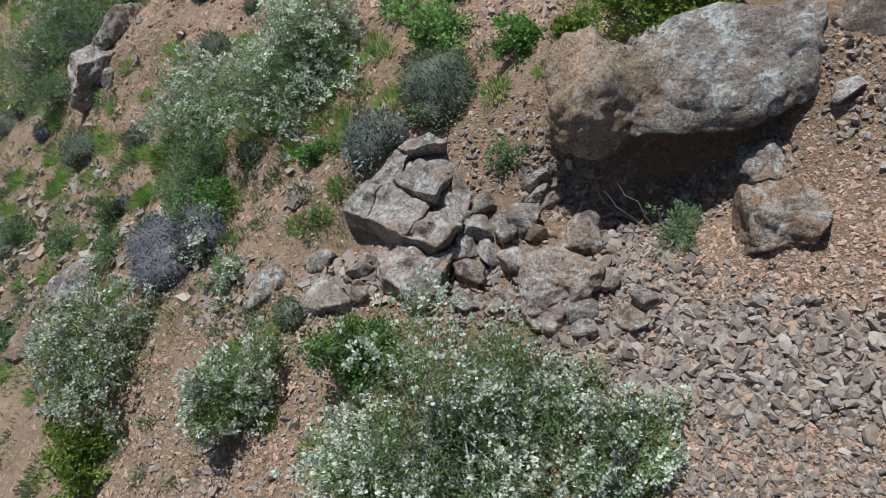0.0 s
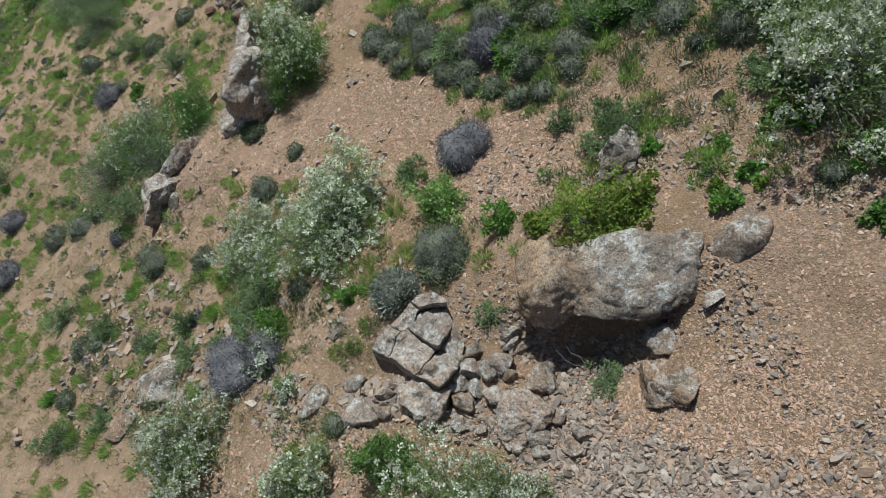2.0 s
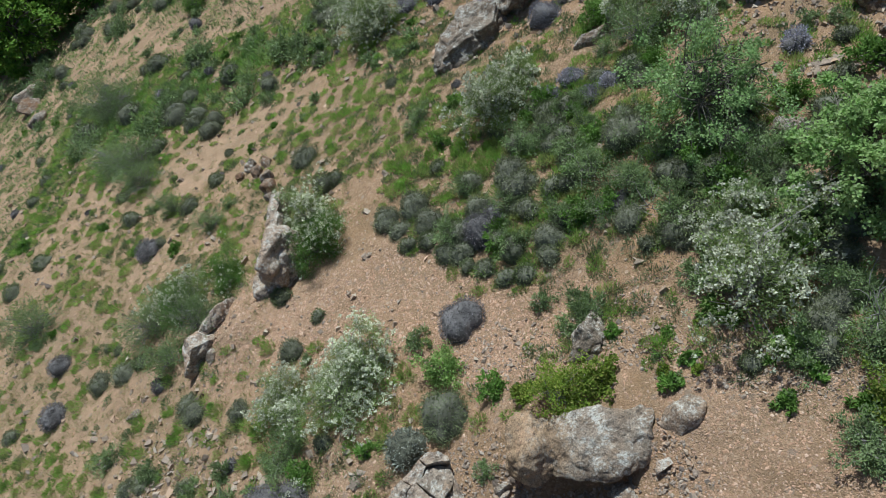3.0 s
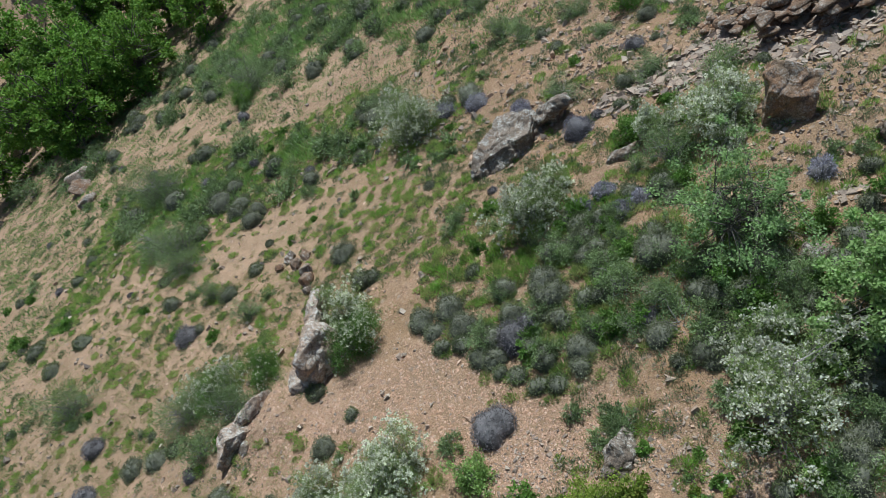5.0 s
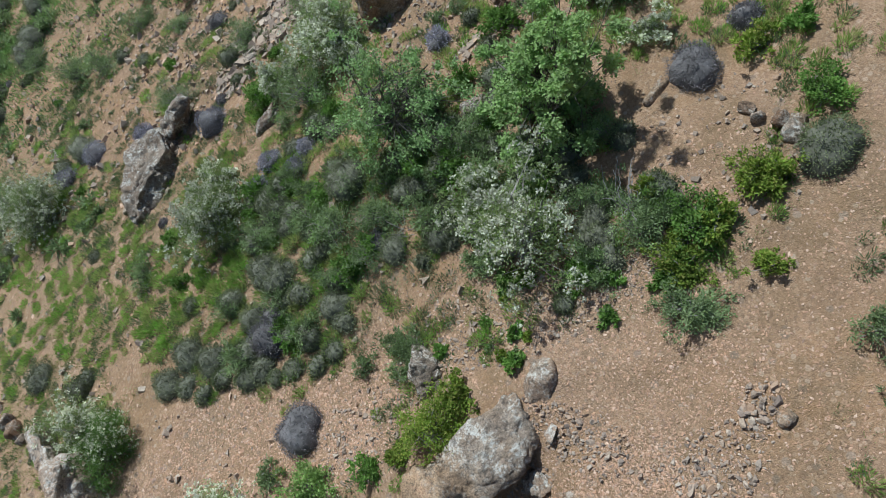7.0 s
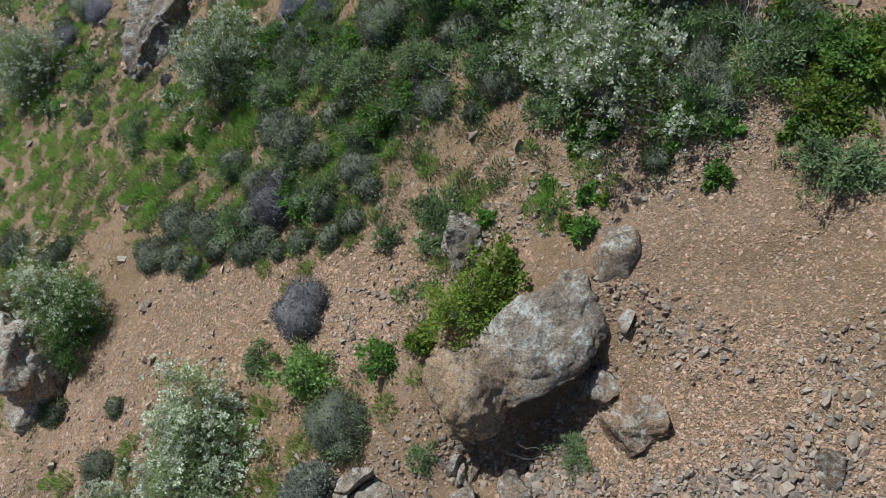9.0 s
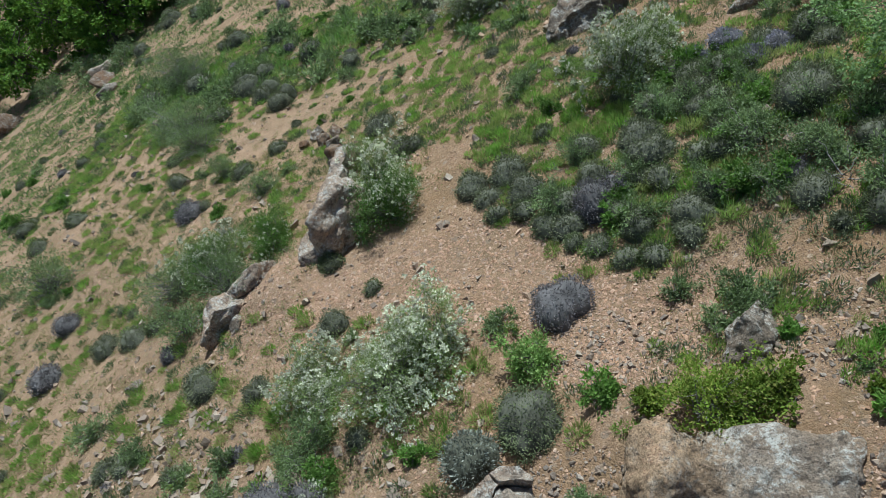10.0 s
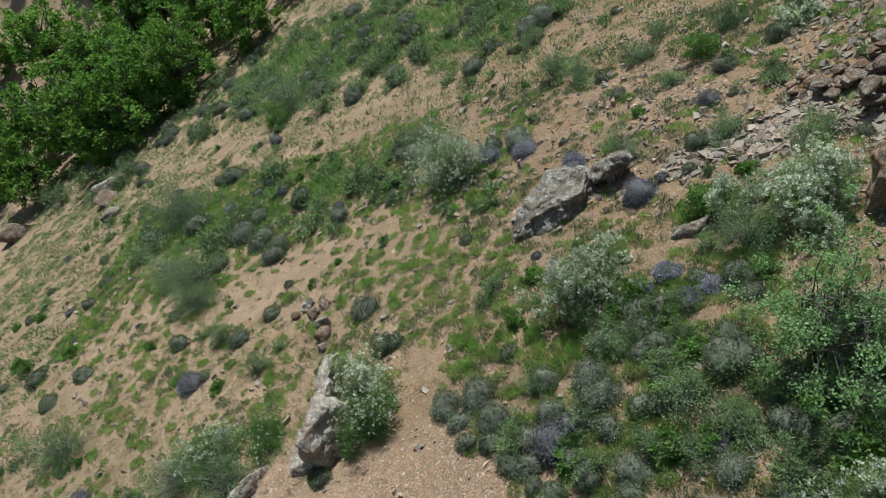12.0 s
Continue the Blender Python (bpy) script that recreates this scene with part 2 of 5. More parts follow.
SPINE_SILVER = leaf_material("silver_spine", (0.20, 0.215, 0.165), (0.44, 0.46, 0.38), (0.30, 0.32, 0.25), (0.82, 0.85, 0.74), glow=0.3, rough=0.8)
TREE_LEAF = leaf_material("tree_leaf", (0.24, 0.37, 0.13), (0.35, 0.51, 0.20), (0.28, 0.43, 0.15), (0.46, 0.61, 0.29), glow=0.5)
LIGHT_TREE_LEAF = leaf_material("light_tree_leaf", (0.40, 0.60, 0.19), (0.55, 0.76, 0.30), (0.46, 0.67, 0.22), (0.68, 0.84, 0.42), glow=0.55)
FOREST_LEAF = leaf_material("forest_leaf", (0.160, 0.308, 0.037), (0.245, 0.425, 0.059), (0.191, 0.351, 0.043), (0.340, 0.510, 0.090), glow=0.4)
# the solid mound under a cushion's spines, in a tone darker than the coat
INNER = leaf_material("dark_inner_mound", (0.13, 0.13, 0.095), (0.19, 0.19, 0.14), glow=0.1, rough=0.95)
INNER_MAUVE = leaf_material("mauve_inner_mound", (0.13, 0.12, 0.115), (0.20, 0.185, 0.185), glow=0.1, rough=0.95)
LITTER = leaf_material("grey_litter", (0.15, 0.13, 0.125), (0.23, 0.205, 0.20), (0.18, 0.15, 0.13), (0.32, 0.29, 0.28), glow=0.1, rough=0.9)
BARK = bark_material("grey_bark", (0.07, 0.06, 0.05), (0.19, 0.17, 0.145))
TWIG = bark_material("grey_twig", (0.16, 0.145, 0.13), (0.34, 0.31, 0.29))

# ---- meshes from arrays ----
def mesh_of(name, verts, faces, material, smooth=False):
    """A mesh of equal-sided faces (an array of vertex numbers, one row a face)."""
    verts, faces = np.asarray(verts, float), np.asarray(faces, int)
    data = bpy.data.meshes.new(name)
    count, sides = faces.shape
    data.vertices.add(len(verts))
    data.vertices.foreach_set("co", verts.ravel())
    data.loops.add(count * sides)
    data.loops.foreach_set("vertex_index", faces.ravel())
    data.polygons.add(count)
    data.polygons.foreach_set("loop_start", np.arange(count) * sides)
    data.polygons.foreach_set("use_smooth", np.full(count, smooth))
    data.update(calc_edges=True)
    data.materials.append(material)
    return data


def part(name, data, parent, label=""):
    ob = new(name, data)
    ob.parent = parent
    return tagged(ob, label)


def lattice_noise(x, y, seed=0):
    """Smooth value noise in the plane, -1 to 1."""
    def corner(i, j):
        h = (i * 374761393 + j * 668265263 + seed * 974634777) & 0xFFFFFFFF
        h = ((h ^ (h >> 13)) * 1274126177) & 0xFFFFFFFF
        return ((h ^ (h >> 16)) & 0xFFFF) / 32767.5 - 1.0
    x, y = np.asarray(x, float), np.asarray(y, float)
    i, j = np.floor(x).astype(np.int64), np.floor(y).astype(np.int64)
    u, v = x - i, y - j
    u, v = u * u * (3 - 2 * u), v * v * (3 - 2 * v)
    low = corner(i, j) * (1 - u) + corner(i + 1, j) * u
    high = corner(i, j + 1) * (1 - u) + corner(i + 1, j + 1) * u
    return low * (1 - v) + high * v


# ---- the hillside ----
SWELLS = [(-9, 7, 4, -0.30), (-5.5, 8.6, 2.5, 0.19), (-8, 16, 4, -0.39), (-6, 20, 5, -0.84), (1.5, 2, 2.5, -0.40), (4, 7, 3, 0.14), (6, 11, 4, 0.11), (3, 16, 5, -0.13), (-30, 26, 8, -0.73), (-5, 3, 4, -0.06), (1.5, 7, 2.2, -0.42), (1.5, 2.6, 1.2, -0.03)]
HOLLOWS = [
    (1.95, 3.12, 0.62, -0.62), (2.5, 3.28, 0.45, -0.55), (1.2, 3.35, 0.4, -0.2), (-1.15, 3.3, 0.45, -0.2),
    (1.45, 4.75, 0.7, 0.12), (2.6, 4.6, 0.8, 0.22), (-5.2, 8.35, 0.75, 0.28),
]


def height(x, y):
    """The ground's height: a slope that falls to -x and, gently, to +y, with swells, hollows and a far gully."""
    x, y = np.asarray(x, float), np.asarray(y, float)
    z = 0.307 + 0.5442 * x - 0.1680 * y
    for cx, cy, r, h in SWELLS + HOLLOWS:
        z = z + h * np.exp(-((x - cx) ** 2 + (y - cy) ** 2) / r**2)
    z = z + 0.10 * lattice_noise(x / 2.3, y / 2.3, 1) + 0.045 * lattice_noise(x / 0.8, y / 0.8, 2) + 0.022 * lattice_noise(x / 0.3, y / 0.3, 3)
    far = -0.65 * x + 0.76 * y
    z = z + 1.05 * np.logaddexp(0, (far - 62) / 6) * 6
    z = z + 0.9 * lattice_noise(x / 17, y / 17, 4) * np.clip((np.hypot(x, y - 8) - 22) / 25, 0, 1)
    return z


SLOPE = Vector((-0.5442, 0.1680, 1)).normalized()
TO_SLOPE = Vector((0, 0, 1)).rotation_difference(SLOPE).to_matrix().to_4x4()


def spread(near_a, near_b, step, far_a, far_b):
    """Grid lines, close between near_a and near_b and ever wider beyond."""
    lines = list(np.arange(near_a, near_b, step))
    gap, at = step, near_b
    while at < far_b:
        lines.append(at)
        gap *= 1.12
        at += gap
    lines.append(far_b)
    gap, at = step, near_a
    while at > far_a:
        gap *= 1.12
        at -= gap
        lines.insert(0, max(at, far_a))
    return np.array(lines)


gx, gy = spread(-12, 9.5, 0.12, -420, 300), spread(-1.5, 20, 0.12, -260, 520)
xx, yy = np.meshgrid(gx, gy)
cells = np.arange(len(gx) * len(gy)).reshape(len(gy), len(gx))
quads = np.stack([cells[:-1, :-1], cells[:-1, 1:], cells[1:, 1:], cells[1:, :-1]], -1).reshape(-1, 4)
ground = new("ground", mesh_of("ground", np.stack([xx, yy, height(xx, yy)], -1).reshape(-1, 3), quads, SOIL, True))
tagged(ground, "steep hillside of orange-brown stony soil and loose scree", "hillside", kind="structure")

# ---- rocks ----
def unit(v):
    return v / np.maximum(np.linalg.norm(v, axis=-1, keepdims=True), 1e-9)


def ico(level):
    bm = bmesh.new()
    bmesh.ops.create_icosphere(bm, subdivisions=level, radius=1.0)
    verts = np.array([v.co for v in bm.verts])
    faces = np.array([[v.index for v in f.verts] for f in bm.faces])
    bm.free()
    return verts, faces


ICO = {level: ico(level) for level in (1, 2, 3, 4, 5, 6)}


def rock_shape(rng, size, level=4, cuts=9, box=2.6, rough=0.06, deep=0.55):
    """A weathered block: a rounded box, cut by planes and roughened. Returns vertices and faces."""
    v, faces = ICO[level]
    v = v / (np.abs(v) ** box).sum(1, keepdims=True) ** (1 / box)
    for _ in range(cuts):
        n = rng.normal(size=3)
        n /= np.linalg.norm(n)
        d = rng.uniform(deep, 0.9)
        v = v - 0.94 * np.maximum(v @ n - d, 0)[:, None] * n
    v = v * (np.asarray(size) / 2)
    out = unit(v / (np.asarray(size) / 2) ** 2)
    span = max(size)
    shift = Vector(rng.uniform(-50, 50, 3))
    lift = np.empty(len(v))
    for i, p in enumerate(v):
        q = Vector(p) / span
        broad = noise.fractal(q * 3.2 + shift, 0.95, 2.1, 7)
        groove = abs(noise.noise(q * 5.0 + shift * 2)) ** 0.6
        layer = abs(noise.noise(Vector((q.x * 2.5, q.y * 2.5, q.z * 14)) + shift))
        step = math.floor((q.z + 0.35 * broad) * 5) / 5 - q.z
        lift[i] = 0.8 * broad + 0.9 * min(groove, 0.4) + 0.3 * layer + 0.25 * step - 0.42
    return v + out * (lift * rough * span)[:, None], faces


def sloped(x, y, up=0.0, turn=0.0, tip=0.0, lean=0.0, flat=1.0):
    """A pose on the hillside, turned about its normal (flat=0: upright), tipped about x and y by degrees."""
    base = TO_SLOPE if flat else Matrix.Identity(4)
    return Matrix.Translation((x, y, float(height(x, y)) + up)) @ base @ pose(0, 0, 0, tip, lean, turn)


def boulder(x, y, size, up=0.0, turn=0.0, tip=0.0, lean=0.0, seed=0, material=None, label="", level=4, cuts=9, box=2.6, rough=0.06, flat=1.0, name="boulder", category="boulder"):
    rng = np.random.default_rng(seed + 100)
    ob = new(name, mesh_of(name, *rock_shape(rng, size, level, cuts, box, rough), material or ROCK, True))
    ob.matrix_basis = sloped(x, y, up, turn, tip, lean, flat)
    return tagged(ob, label or "weathered grey-brown rock half sunk in the scree", category)


# the overhanging pair of boulders and the blocks round their hollow
def long_boulder(stations, seed, material, label):
    """A long boulder from cross-sections set along x: (x, middle y, middle z, half depth, half height); undercut in front."""
    rng = np.random.default_rng(seed)
    table = np.array(stations)
    s = np.linspace(0, 1, 90)
    s = s + 0.06 * np.sin(2 * np.pi * s) * -1
    at = np.linspace(0, 1, len(table))
    x, my, mz, ry, rz = (np.interp(s, at, table[:, k]) for k in range(5))
    turn = np.linspace(0, 2 * np.pi, 97)[:-1]
    c, d = np.cos(turn), np.sin(turn)
    k = (np.abs(c) ** 3.2 + np.abs(d) ** 3.2) ** (-1 / 3.2)
    c, d = c * k, d * k
    under = np.interp(x, (1.3, 2.1, 2.9), (0.65, 0.25, 0.30))[:, None]
    d = np.where((d < 0) & (c < 0.3), d * under, d[None])
    y = my[:, None] + ry[:, None] * (c[None] + 0.34 * d)
    z = mz[:, None] + rz[:, None] * d
    v = np.stack([np.broadcast_to(x[:, None], y.shape), y, z], -1).reshape(-1, 3)
    middle = np.repeat(np.stack([x, my, mz], 1), len(turn), 0)
    out = unit(v - middle + np.repeat(np.stack([(s - 0.5) ** 3 * 2.0, s * 0, s * 0], 1), len(turn), 0))
    shift = Vector(rng.uniform(-50, 50, 3))
    lift = np.empty(len(v))
    for i, p in enumerate(v):
        q = Vector(p)
        facet = abs(noise.noise(q * 1.6 + shift))
        pit = abs(noise.noise(q * 4.2 - shift)) ** 0.7
        lift[i] = 0.13 * noise.fractal(q * 1.1 + shift, 0.9, 2.1, 7) - 0.11 * facet + 0.09 * min(pit, 0.45) + 0.018 * noise.noise(q * 19)
    v = v + out * lift[:, None]
    grid = np.arange(len(v)).reshape(len(s), -1)
    quads = np.stack([grid[:-1], np.roll(grid[:-1], -1, 1), np.roll(grid[1:], -1, 1), grid[1:]], -1).reshape(-1, 4)
    return tagged(new("boulder", mesh_of("boulder", v, quads[:, ::-1], material, True)), label, "boulder")


long_boulder([
    (0.98, 3.98, 0.44, 0.05, 0.08), (1.02, 3.95, 0.46, 0.28, 0.28), (1.18, 3.92, 0.54, 0.46, 0.42), (1.42, 3.90, 0.60, 0.52, 0.46), (1.60, 3.86, 0.61, 0.47, 0.37), (1.73, 3.88, 0.66, 0.44, 0.29),
    (1.84, 3.87, 0.80, 0.47, 0.28), (2.1, 3.84, 0.95, 0.52, 0.31), (2.5, 3.84, 1.12, 0.52, 0.30), (2.85, 3.88, 1.21, 0.49, 0.28), (3.1, 3.93, 1.24, 0.42, 0.25), (3.27, 3.98, 1.22, 0.28, 0.24), (3.31, 4.0, 1.22, 0.05, 0.06),
], 12, ROCK_TWO, "large tan and grey lichened boulder overhanging a dark hollow")
boulder(3.68, 4.15, (0.82, 0.55, 0.5), 0.0, 20, 0, 0, 5, ROCK, "grey-tan boulder resting in fine scree", 4, 8)
boulder(2.84, 3.14, (0.72, 0.66, 0.6), 0.03, 50, 0, 0, 6, ROCK, "pale grey boulder wedged beside the hollow", 5, 13, 3, 0.08)
boulder(2.74, 2.42, (0.98, 0.66, 0.6), 0.0, -22, 14, 0, 7, ROCK_TAN, "brown wedge-shaped boulder on orange gravel", 6, 14, 2.4, 0.07)
boulder(1.36, 2.80, (0.55, 0.5, 0.5), 0.04, 10, 0, 0, 8, ROCK, "squat grey boulder among rubble", 5, 13, 3, 0.08)
boulder(1.02, 2.38, (0.92, 0.86, 0.7), 0.08, 35, 10, 0, 9, ROCK_PALE, "pale boulder with white lichen and a dark undercut", 6, 14, 3.2, 0.085)
boulder(-0.22, 2.62, (1.05, 0.85, 0.65), 0.02, 15, 0, 0, 10, ROCK_PALE, "rounded tan boulder with grey lichen", 6, 8, 2.5, 0.08)
boulder(-2.02, 2.83, (0.62, 0.45, 0.35), 0.0, 40, 0, 0, 18, ROCK, "low grey rock at the foot of shrubs", 4, 7)
boulder(-1.24, 2.58, (0.75, 0.5, 0.4), 0.0, -15, 0, 0, 19, ROCK, "low pale grey rock in scree", 4, 7)
boulder(-1.36, 3.04, (0.42, 0.3, 0.28), 0.0, 0, 0, 0, 20, ROCK, "small grey rock sunk in soil", 3, 7)
boulder(1.22, 1.98, (0.36, 0.3, 0.3), 0.0, 0, 0, 0, 22, ROCK, "dark grey stone under a boulder", 3, 7)
boulder(3.58, 0.95, (0.4, 0.3, 0.18), 0.0, 30, 0, 0, 24, ROCK_RED, "flat reddish stone on scree", 3, 8, 4)
boulder(-5.2, 3.48, (1.2, 0.8, 0.5), 0.0, 30, 0, 0, 25, ROCK, "long low grey rock behind flowering shrubs", 4, 7)
boulder(-5.9, 2.9, (0.8, 0.6, 0.4), 0.0, 10, 0, 0, 26, ROCK_TAN, "low tan rock sunk in soil", 4, 7)

# the jointed outcrop: blocks parted by open cracks
outcrop = new("rock_outcrop")
tagged(outcrop, "pale jointed rock outcrop split into blocks by cracks", "rock outcrop")
outcrop.matrix_basis = Matrix.Translation((-0.33, 3.55, float(height(-0.33, 3.55))))


def clipped(poly, point, normal):
    """The part of a convex polygon behind a line."""
    kept = []
    for p, q in zip(poly, poly[1:] + poly[:1]):
        a, b = (p - point) @ normal, (q - point) @ normal
        if a <= 0:
            kept.append(p)
        if a * b < 0:
            kept.append(p + (q - p) * (a / (a - b)))
    return kept


def jointed_blocks(rng, rx, ry, turn, seeds):
    """Blocks that fill an oval, parted by straight cracks that run mostly one way."""
    t = radians(turn)
    rim = [np.array([rx * math.cos(a) * k, ry * math.sin(a) * k]) for a, k in zip(np.linspace(0, 2 * math.pi, 12)[:-1], rng.uniform(0.72, 1.15, 11))]
    sites = [np.array([u * rx, v * ry]) for u, v in seeds]
    for i, site in enumerate(sites):
        cell = rim
        for j, other in enumerate(sites):
            if j != i:
                cell = clipped(cell, (site + other) / 2, unit(other - site))
        if len(cell) < 3:
            continue
        ring = np.array([p + (q - p) * s for p, q in zip(cell, cell[1:] + cell[:1]) for s in np.linspace(0, 1, 9)[:-1]])
        middle = ring.mean(0)
        ring = middle + (ring - middle) * (1 - 0.008 / np.linalg.norm(ring - middle, axis=1, keepdims=True))
        ring += 0.03 * np.stack([np.sin(ring[:, 0] * 9 + ring[:, 1] * 6), np.sin(ring[:, 1] * 8 - ring[:, 0] * 5)], 1) + 0.008 * np.stack([np.sin(ring[:, 0] * 47), np.sin(ring[:, 1] * 41)], 1)
        tip, base = rng.normal(size=2) * 0.22, rng.uniform(-0.06, 0.06)
        verts = []
        for share, drop in ((1.0, 0.6), (1.0, 0.02), (0.985, 0.004), (0.93, 0.0), (0.8, 0.0), (0.65, 0.0), (0.5, 0.0), (0.34, 0.0), (0.18, 0.0), (0.03, 0.0)):
            for p in middle + (ring - middle) * share:
                x, y = p[0] * math.cos(t) - p[1] * math.sin(t), p[0] * math.sin(t) + p[1] * math.cos(t)
                q = Vector((x, y, i * 0.02))
                relief = 0.10 * noise.fractal(q * 3.0, 0.9, 2.1, 7) + 0.20 * abs(noise.noise(q * 4.0)) + 0.025 * noise.noise(q * 22)
                verts.append((x, y, 0.5442 * x - 0.168 * y + 0.28 - 0.16 * x + base + float(tip @ (p - middle)) + relief - drop))
        n = len(ring)
        grid = np.arange(len(verts)).reshape(-1, n)
        quads = np.stack([grid[:-1], np.roll(grid[:-1], -1, 1), np.roll(grid[1:], -1, 1), grid[1:]], -1).reshape(-1, 4)
        part("block", mesh_of("block", verts, quads, ROCK if i in (1, 4) else ROCK_PALE, True), outcrop)


SEEDS = [(-0.10, 0.72), (-0.78, 0.42), (-0.30, -0.18), (0.02, -0.85), (0.30, 0.10), (0.50, 0.80), (0.80, -0.50)]
jointed_blocks(np.random.default_rng(11), 0.70, 0.78, 24, SEEDS)

# loose blocks wedged between the outcrop and the hollow
LOOSE = [
    (0.18, 3.18, 0.42, 0.40, 0.46, 32), (0.38, 3.02, 0.34, 0.38, 0.42, 60), (0.10, 3.46, 0.36, 0.30, 0.40, 15), (0.44, 3.30, 0.30, 0.26, 0.30, 40), (0.62, 2.98, 0.28, 0.34, 0.34, 20), (-0.10, 2.96, 0.38, 0.30, 0.40, 50),
    (0.22, 2.86, 0.36, 0.34, 0.42, 20), (0.27, 2.56, 0.40, 0.38, 0.44, -10), (0.45, 2.74, 0.20, 0.30, 0.34, 15), (0.70, 2.60, 0.34, 0.40, 0.44, 30), (0.80, 3.05, 0.42, 0.34, 0.36, 40),
    (0.92, 2.90, 0.30, 0.24, 0.28, 10), (0.95, 3.50, 0.38, 0.20, 0.22, 25), (0.96, 3.36, 0.32, 0.18, 0.18, 35), (1.12, 3.32, 0.36, 0.18, 0.18, 15), (-0.06, 2.74, 0.25, 0.28, 0.32, 0),
    (1.48, 2.26, 0.32, 0.30, 0.30, 40), (0.50, 2.16, 0.24, 0.22, 0.22, 10), (0.19, 2.26, 0.24, 0.28, 0.24, 60), (-0.88, 2.52, 0.28, 0.26, 0.24, 30), (-0.86, 2.80, 0.38, 0.22, 0.24, 5),
    (3.30, 3.44, 0.34, 0.24, 0.2, 20), (1.72, 2.0, 0.30, 0.24, 0.22, 20), (1.62, 1.82, 0.26, 0.30, 0.2, 70), (1.22, 1.80, 0.34, 0.24, 0.26, -20), (0.95, 1.86, 0.24, 0.2, 0.2, 10),
]
for k, (x, y, wide, deep, tall, turn) in enumerate(LOOSE):
    boulder(x, y, (wide, deep, tall), 0.06, turn, 0, 0, 400 + k, (ROCK, ROCK_PALE, ROCK, ROCK_TAN)[k % 4], "angular grey-brown block wedged in rubble", 4, 16, 3.2, 0.04, name="rock", category="rock")

# outcrops further up and along the slope
boulder(-3.95, 9.72, (1.0, 1.45, 2.3), 0.12, -8, -8, -3, 30, ROCK_PALE, "pale grey rock fin with a rusty hollow", 6, 9, 3.8, 0.075, flat=0)
boulder(-4.22, 10.75, (0.66, 1.7, 2.5), 0.42, -4, -6, 3, 130, ROCK_PALE, "upper step of a pale grey rock fin", 6, 9, 4.2, 0.07, flat=0)
boulder(-4.32, 9.28, (0.75, 0.80, 0.95), 0.10, 10, 0, 0, 31, ROCK_PALE, "pale block at the foot of a rock fin", 5, 8, 3.4, 0.06, flat=0)
boulder(-4.45, 11.75, (0.6, 0.5, 1.0), 0.3, 30, 0, 0, 131, ROCK_RED, "brown-grey block behind a rock fin", 4, 9, 3.4, 0.07, flat=0)
for k, (x, y, wide, deep, tall) in enumerate(((-5.1, 13.5, 0.55, 0.7, 0.75), (-5.25, 14.0, 0.6, 0.5, 0.7), (-5.75, 14.6, 0.5, 0.42, 0.5), (-6.1, 15.1, 0.62, 0.4, 0.5), (-5.5, 15.0, 0.7, 0.4, 0.4), (-5.0, 13.0, 0.4, 0.35, 0.4), (-6.4, 14.8, 0.4, 0.3, 0.35))):
    boulder(x, y, (wide, deep, tall), 0.08, 25 * k, 0, 0, 430 + k, (ROCK_RED, ROCK_FAR)[k % 2], "purplish brown angular rock in a small jumble", 4, 16, 4.2, 0.055, name="rock", category="rock")
boulder(-6.0, 8.0, (0.85, 1.6, 1.2), -0.02, -30, 0, 12, 34, ROCK_PALE, "long pale grey rock step below bare soil", 6, 12, 3.4, 0.075)
boulder(-5.62, 8.75, (0.7, 1.2, 1.0), -0.02, -34, 0, 10, 35, ROCK_PALE, "pale grey rock step below bare soil", 5, 12, 3.4, 0.075)
boulder(-5.72, 7.72, (0.45, 0.4, 0.34), -0.02, 10, 0, 0, 135, ROCK_FAR, "small brown-grey rock sunk in soil", 4, 12)
boulder(2.60, 5.85, (0.90, 1.25, 0.95), 0.05, -20, 0, 0, 36, ROCK_FAR, "jagged grey rock between shrubs", 6, 16, 2.8, 0.075)
boulder(0.90, 16.15, (2.7, 1.7, 1.5), 0.12, 40, 0, 0, 37, ROCK_FAR, "big grey layered rock outcrop", 6, 10, 2.7, 0.10)
boulder(2.3, 16.9, (1.4, 0.95, 1.0), 0.3, 5, 0, 0, 38, ROCK_FAR, "grey block on top of an outcrop", 5, 14, 3.2, 0.11)
boulder(-5.34, 19.7, (0.75, 0.42, 0.35), 0.02, 10, 0, 0, 39, ROCK_TAN, "pale stone lying on the slope", 3, 8, 3)
boulder(7.0, 13.5, (1.4, 1.25, 2.5), 0.4, 10, 0, 0, 40, ROCK_TAN, "upright tan rock tower with yellowish lichen", 6, 8, 2.3, 0.05, flat=0)
boulder(3.8, 14.05, (1.1, 0.5, 0.5), 0.05, 10, 0, 0, 41, ROCK_FAR, "low grey ledge beside shrubs", 4, 9, 4)
boulder(-22.6, 28.9, (2.1, 1.0, 0.7), 0.4, 25, 0, 0, 43, ROCK_PALE, "whitish rock slab on the far slope", 4, 8, 4)
boulder(-21.6, 27.4, (1.5, 1.6, 1.3), 0.0, 10, 0, 0, 44, ROCK_RED, "dark brown crumbling rock under a slab", 4, 10, 2.6, 0.07)
boulder(-20.0, 25.2, (1.3, 1.0, 0.9), 0.0, 30, 0, 0, 45, ROCK_FAR, "grey rock on the far slope", 4, 9)
boulder(-30.4, 28.7, (2.0, 1.6, 1.5), 0.3, 30, 0, 0, 46, ROCK_RED, "dark block of rock on the far slope", 4, 8, 3)
boulder(-8.05, 6.75, (0.5, 0.35, 0.25), 0.0, 10, 0, 0, 47, ROCK_FAR, "pale stone lying on the slope", 3, 8)
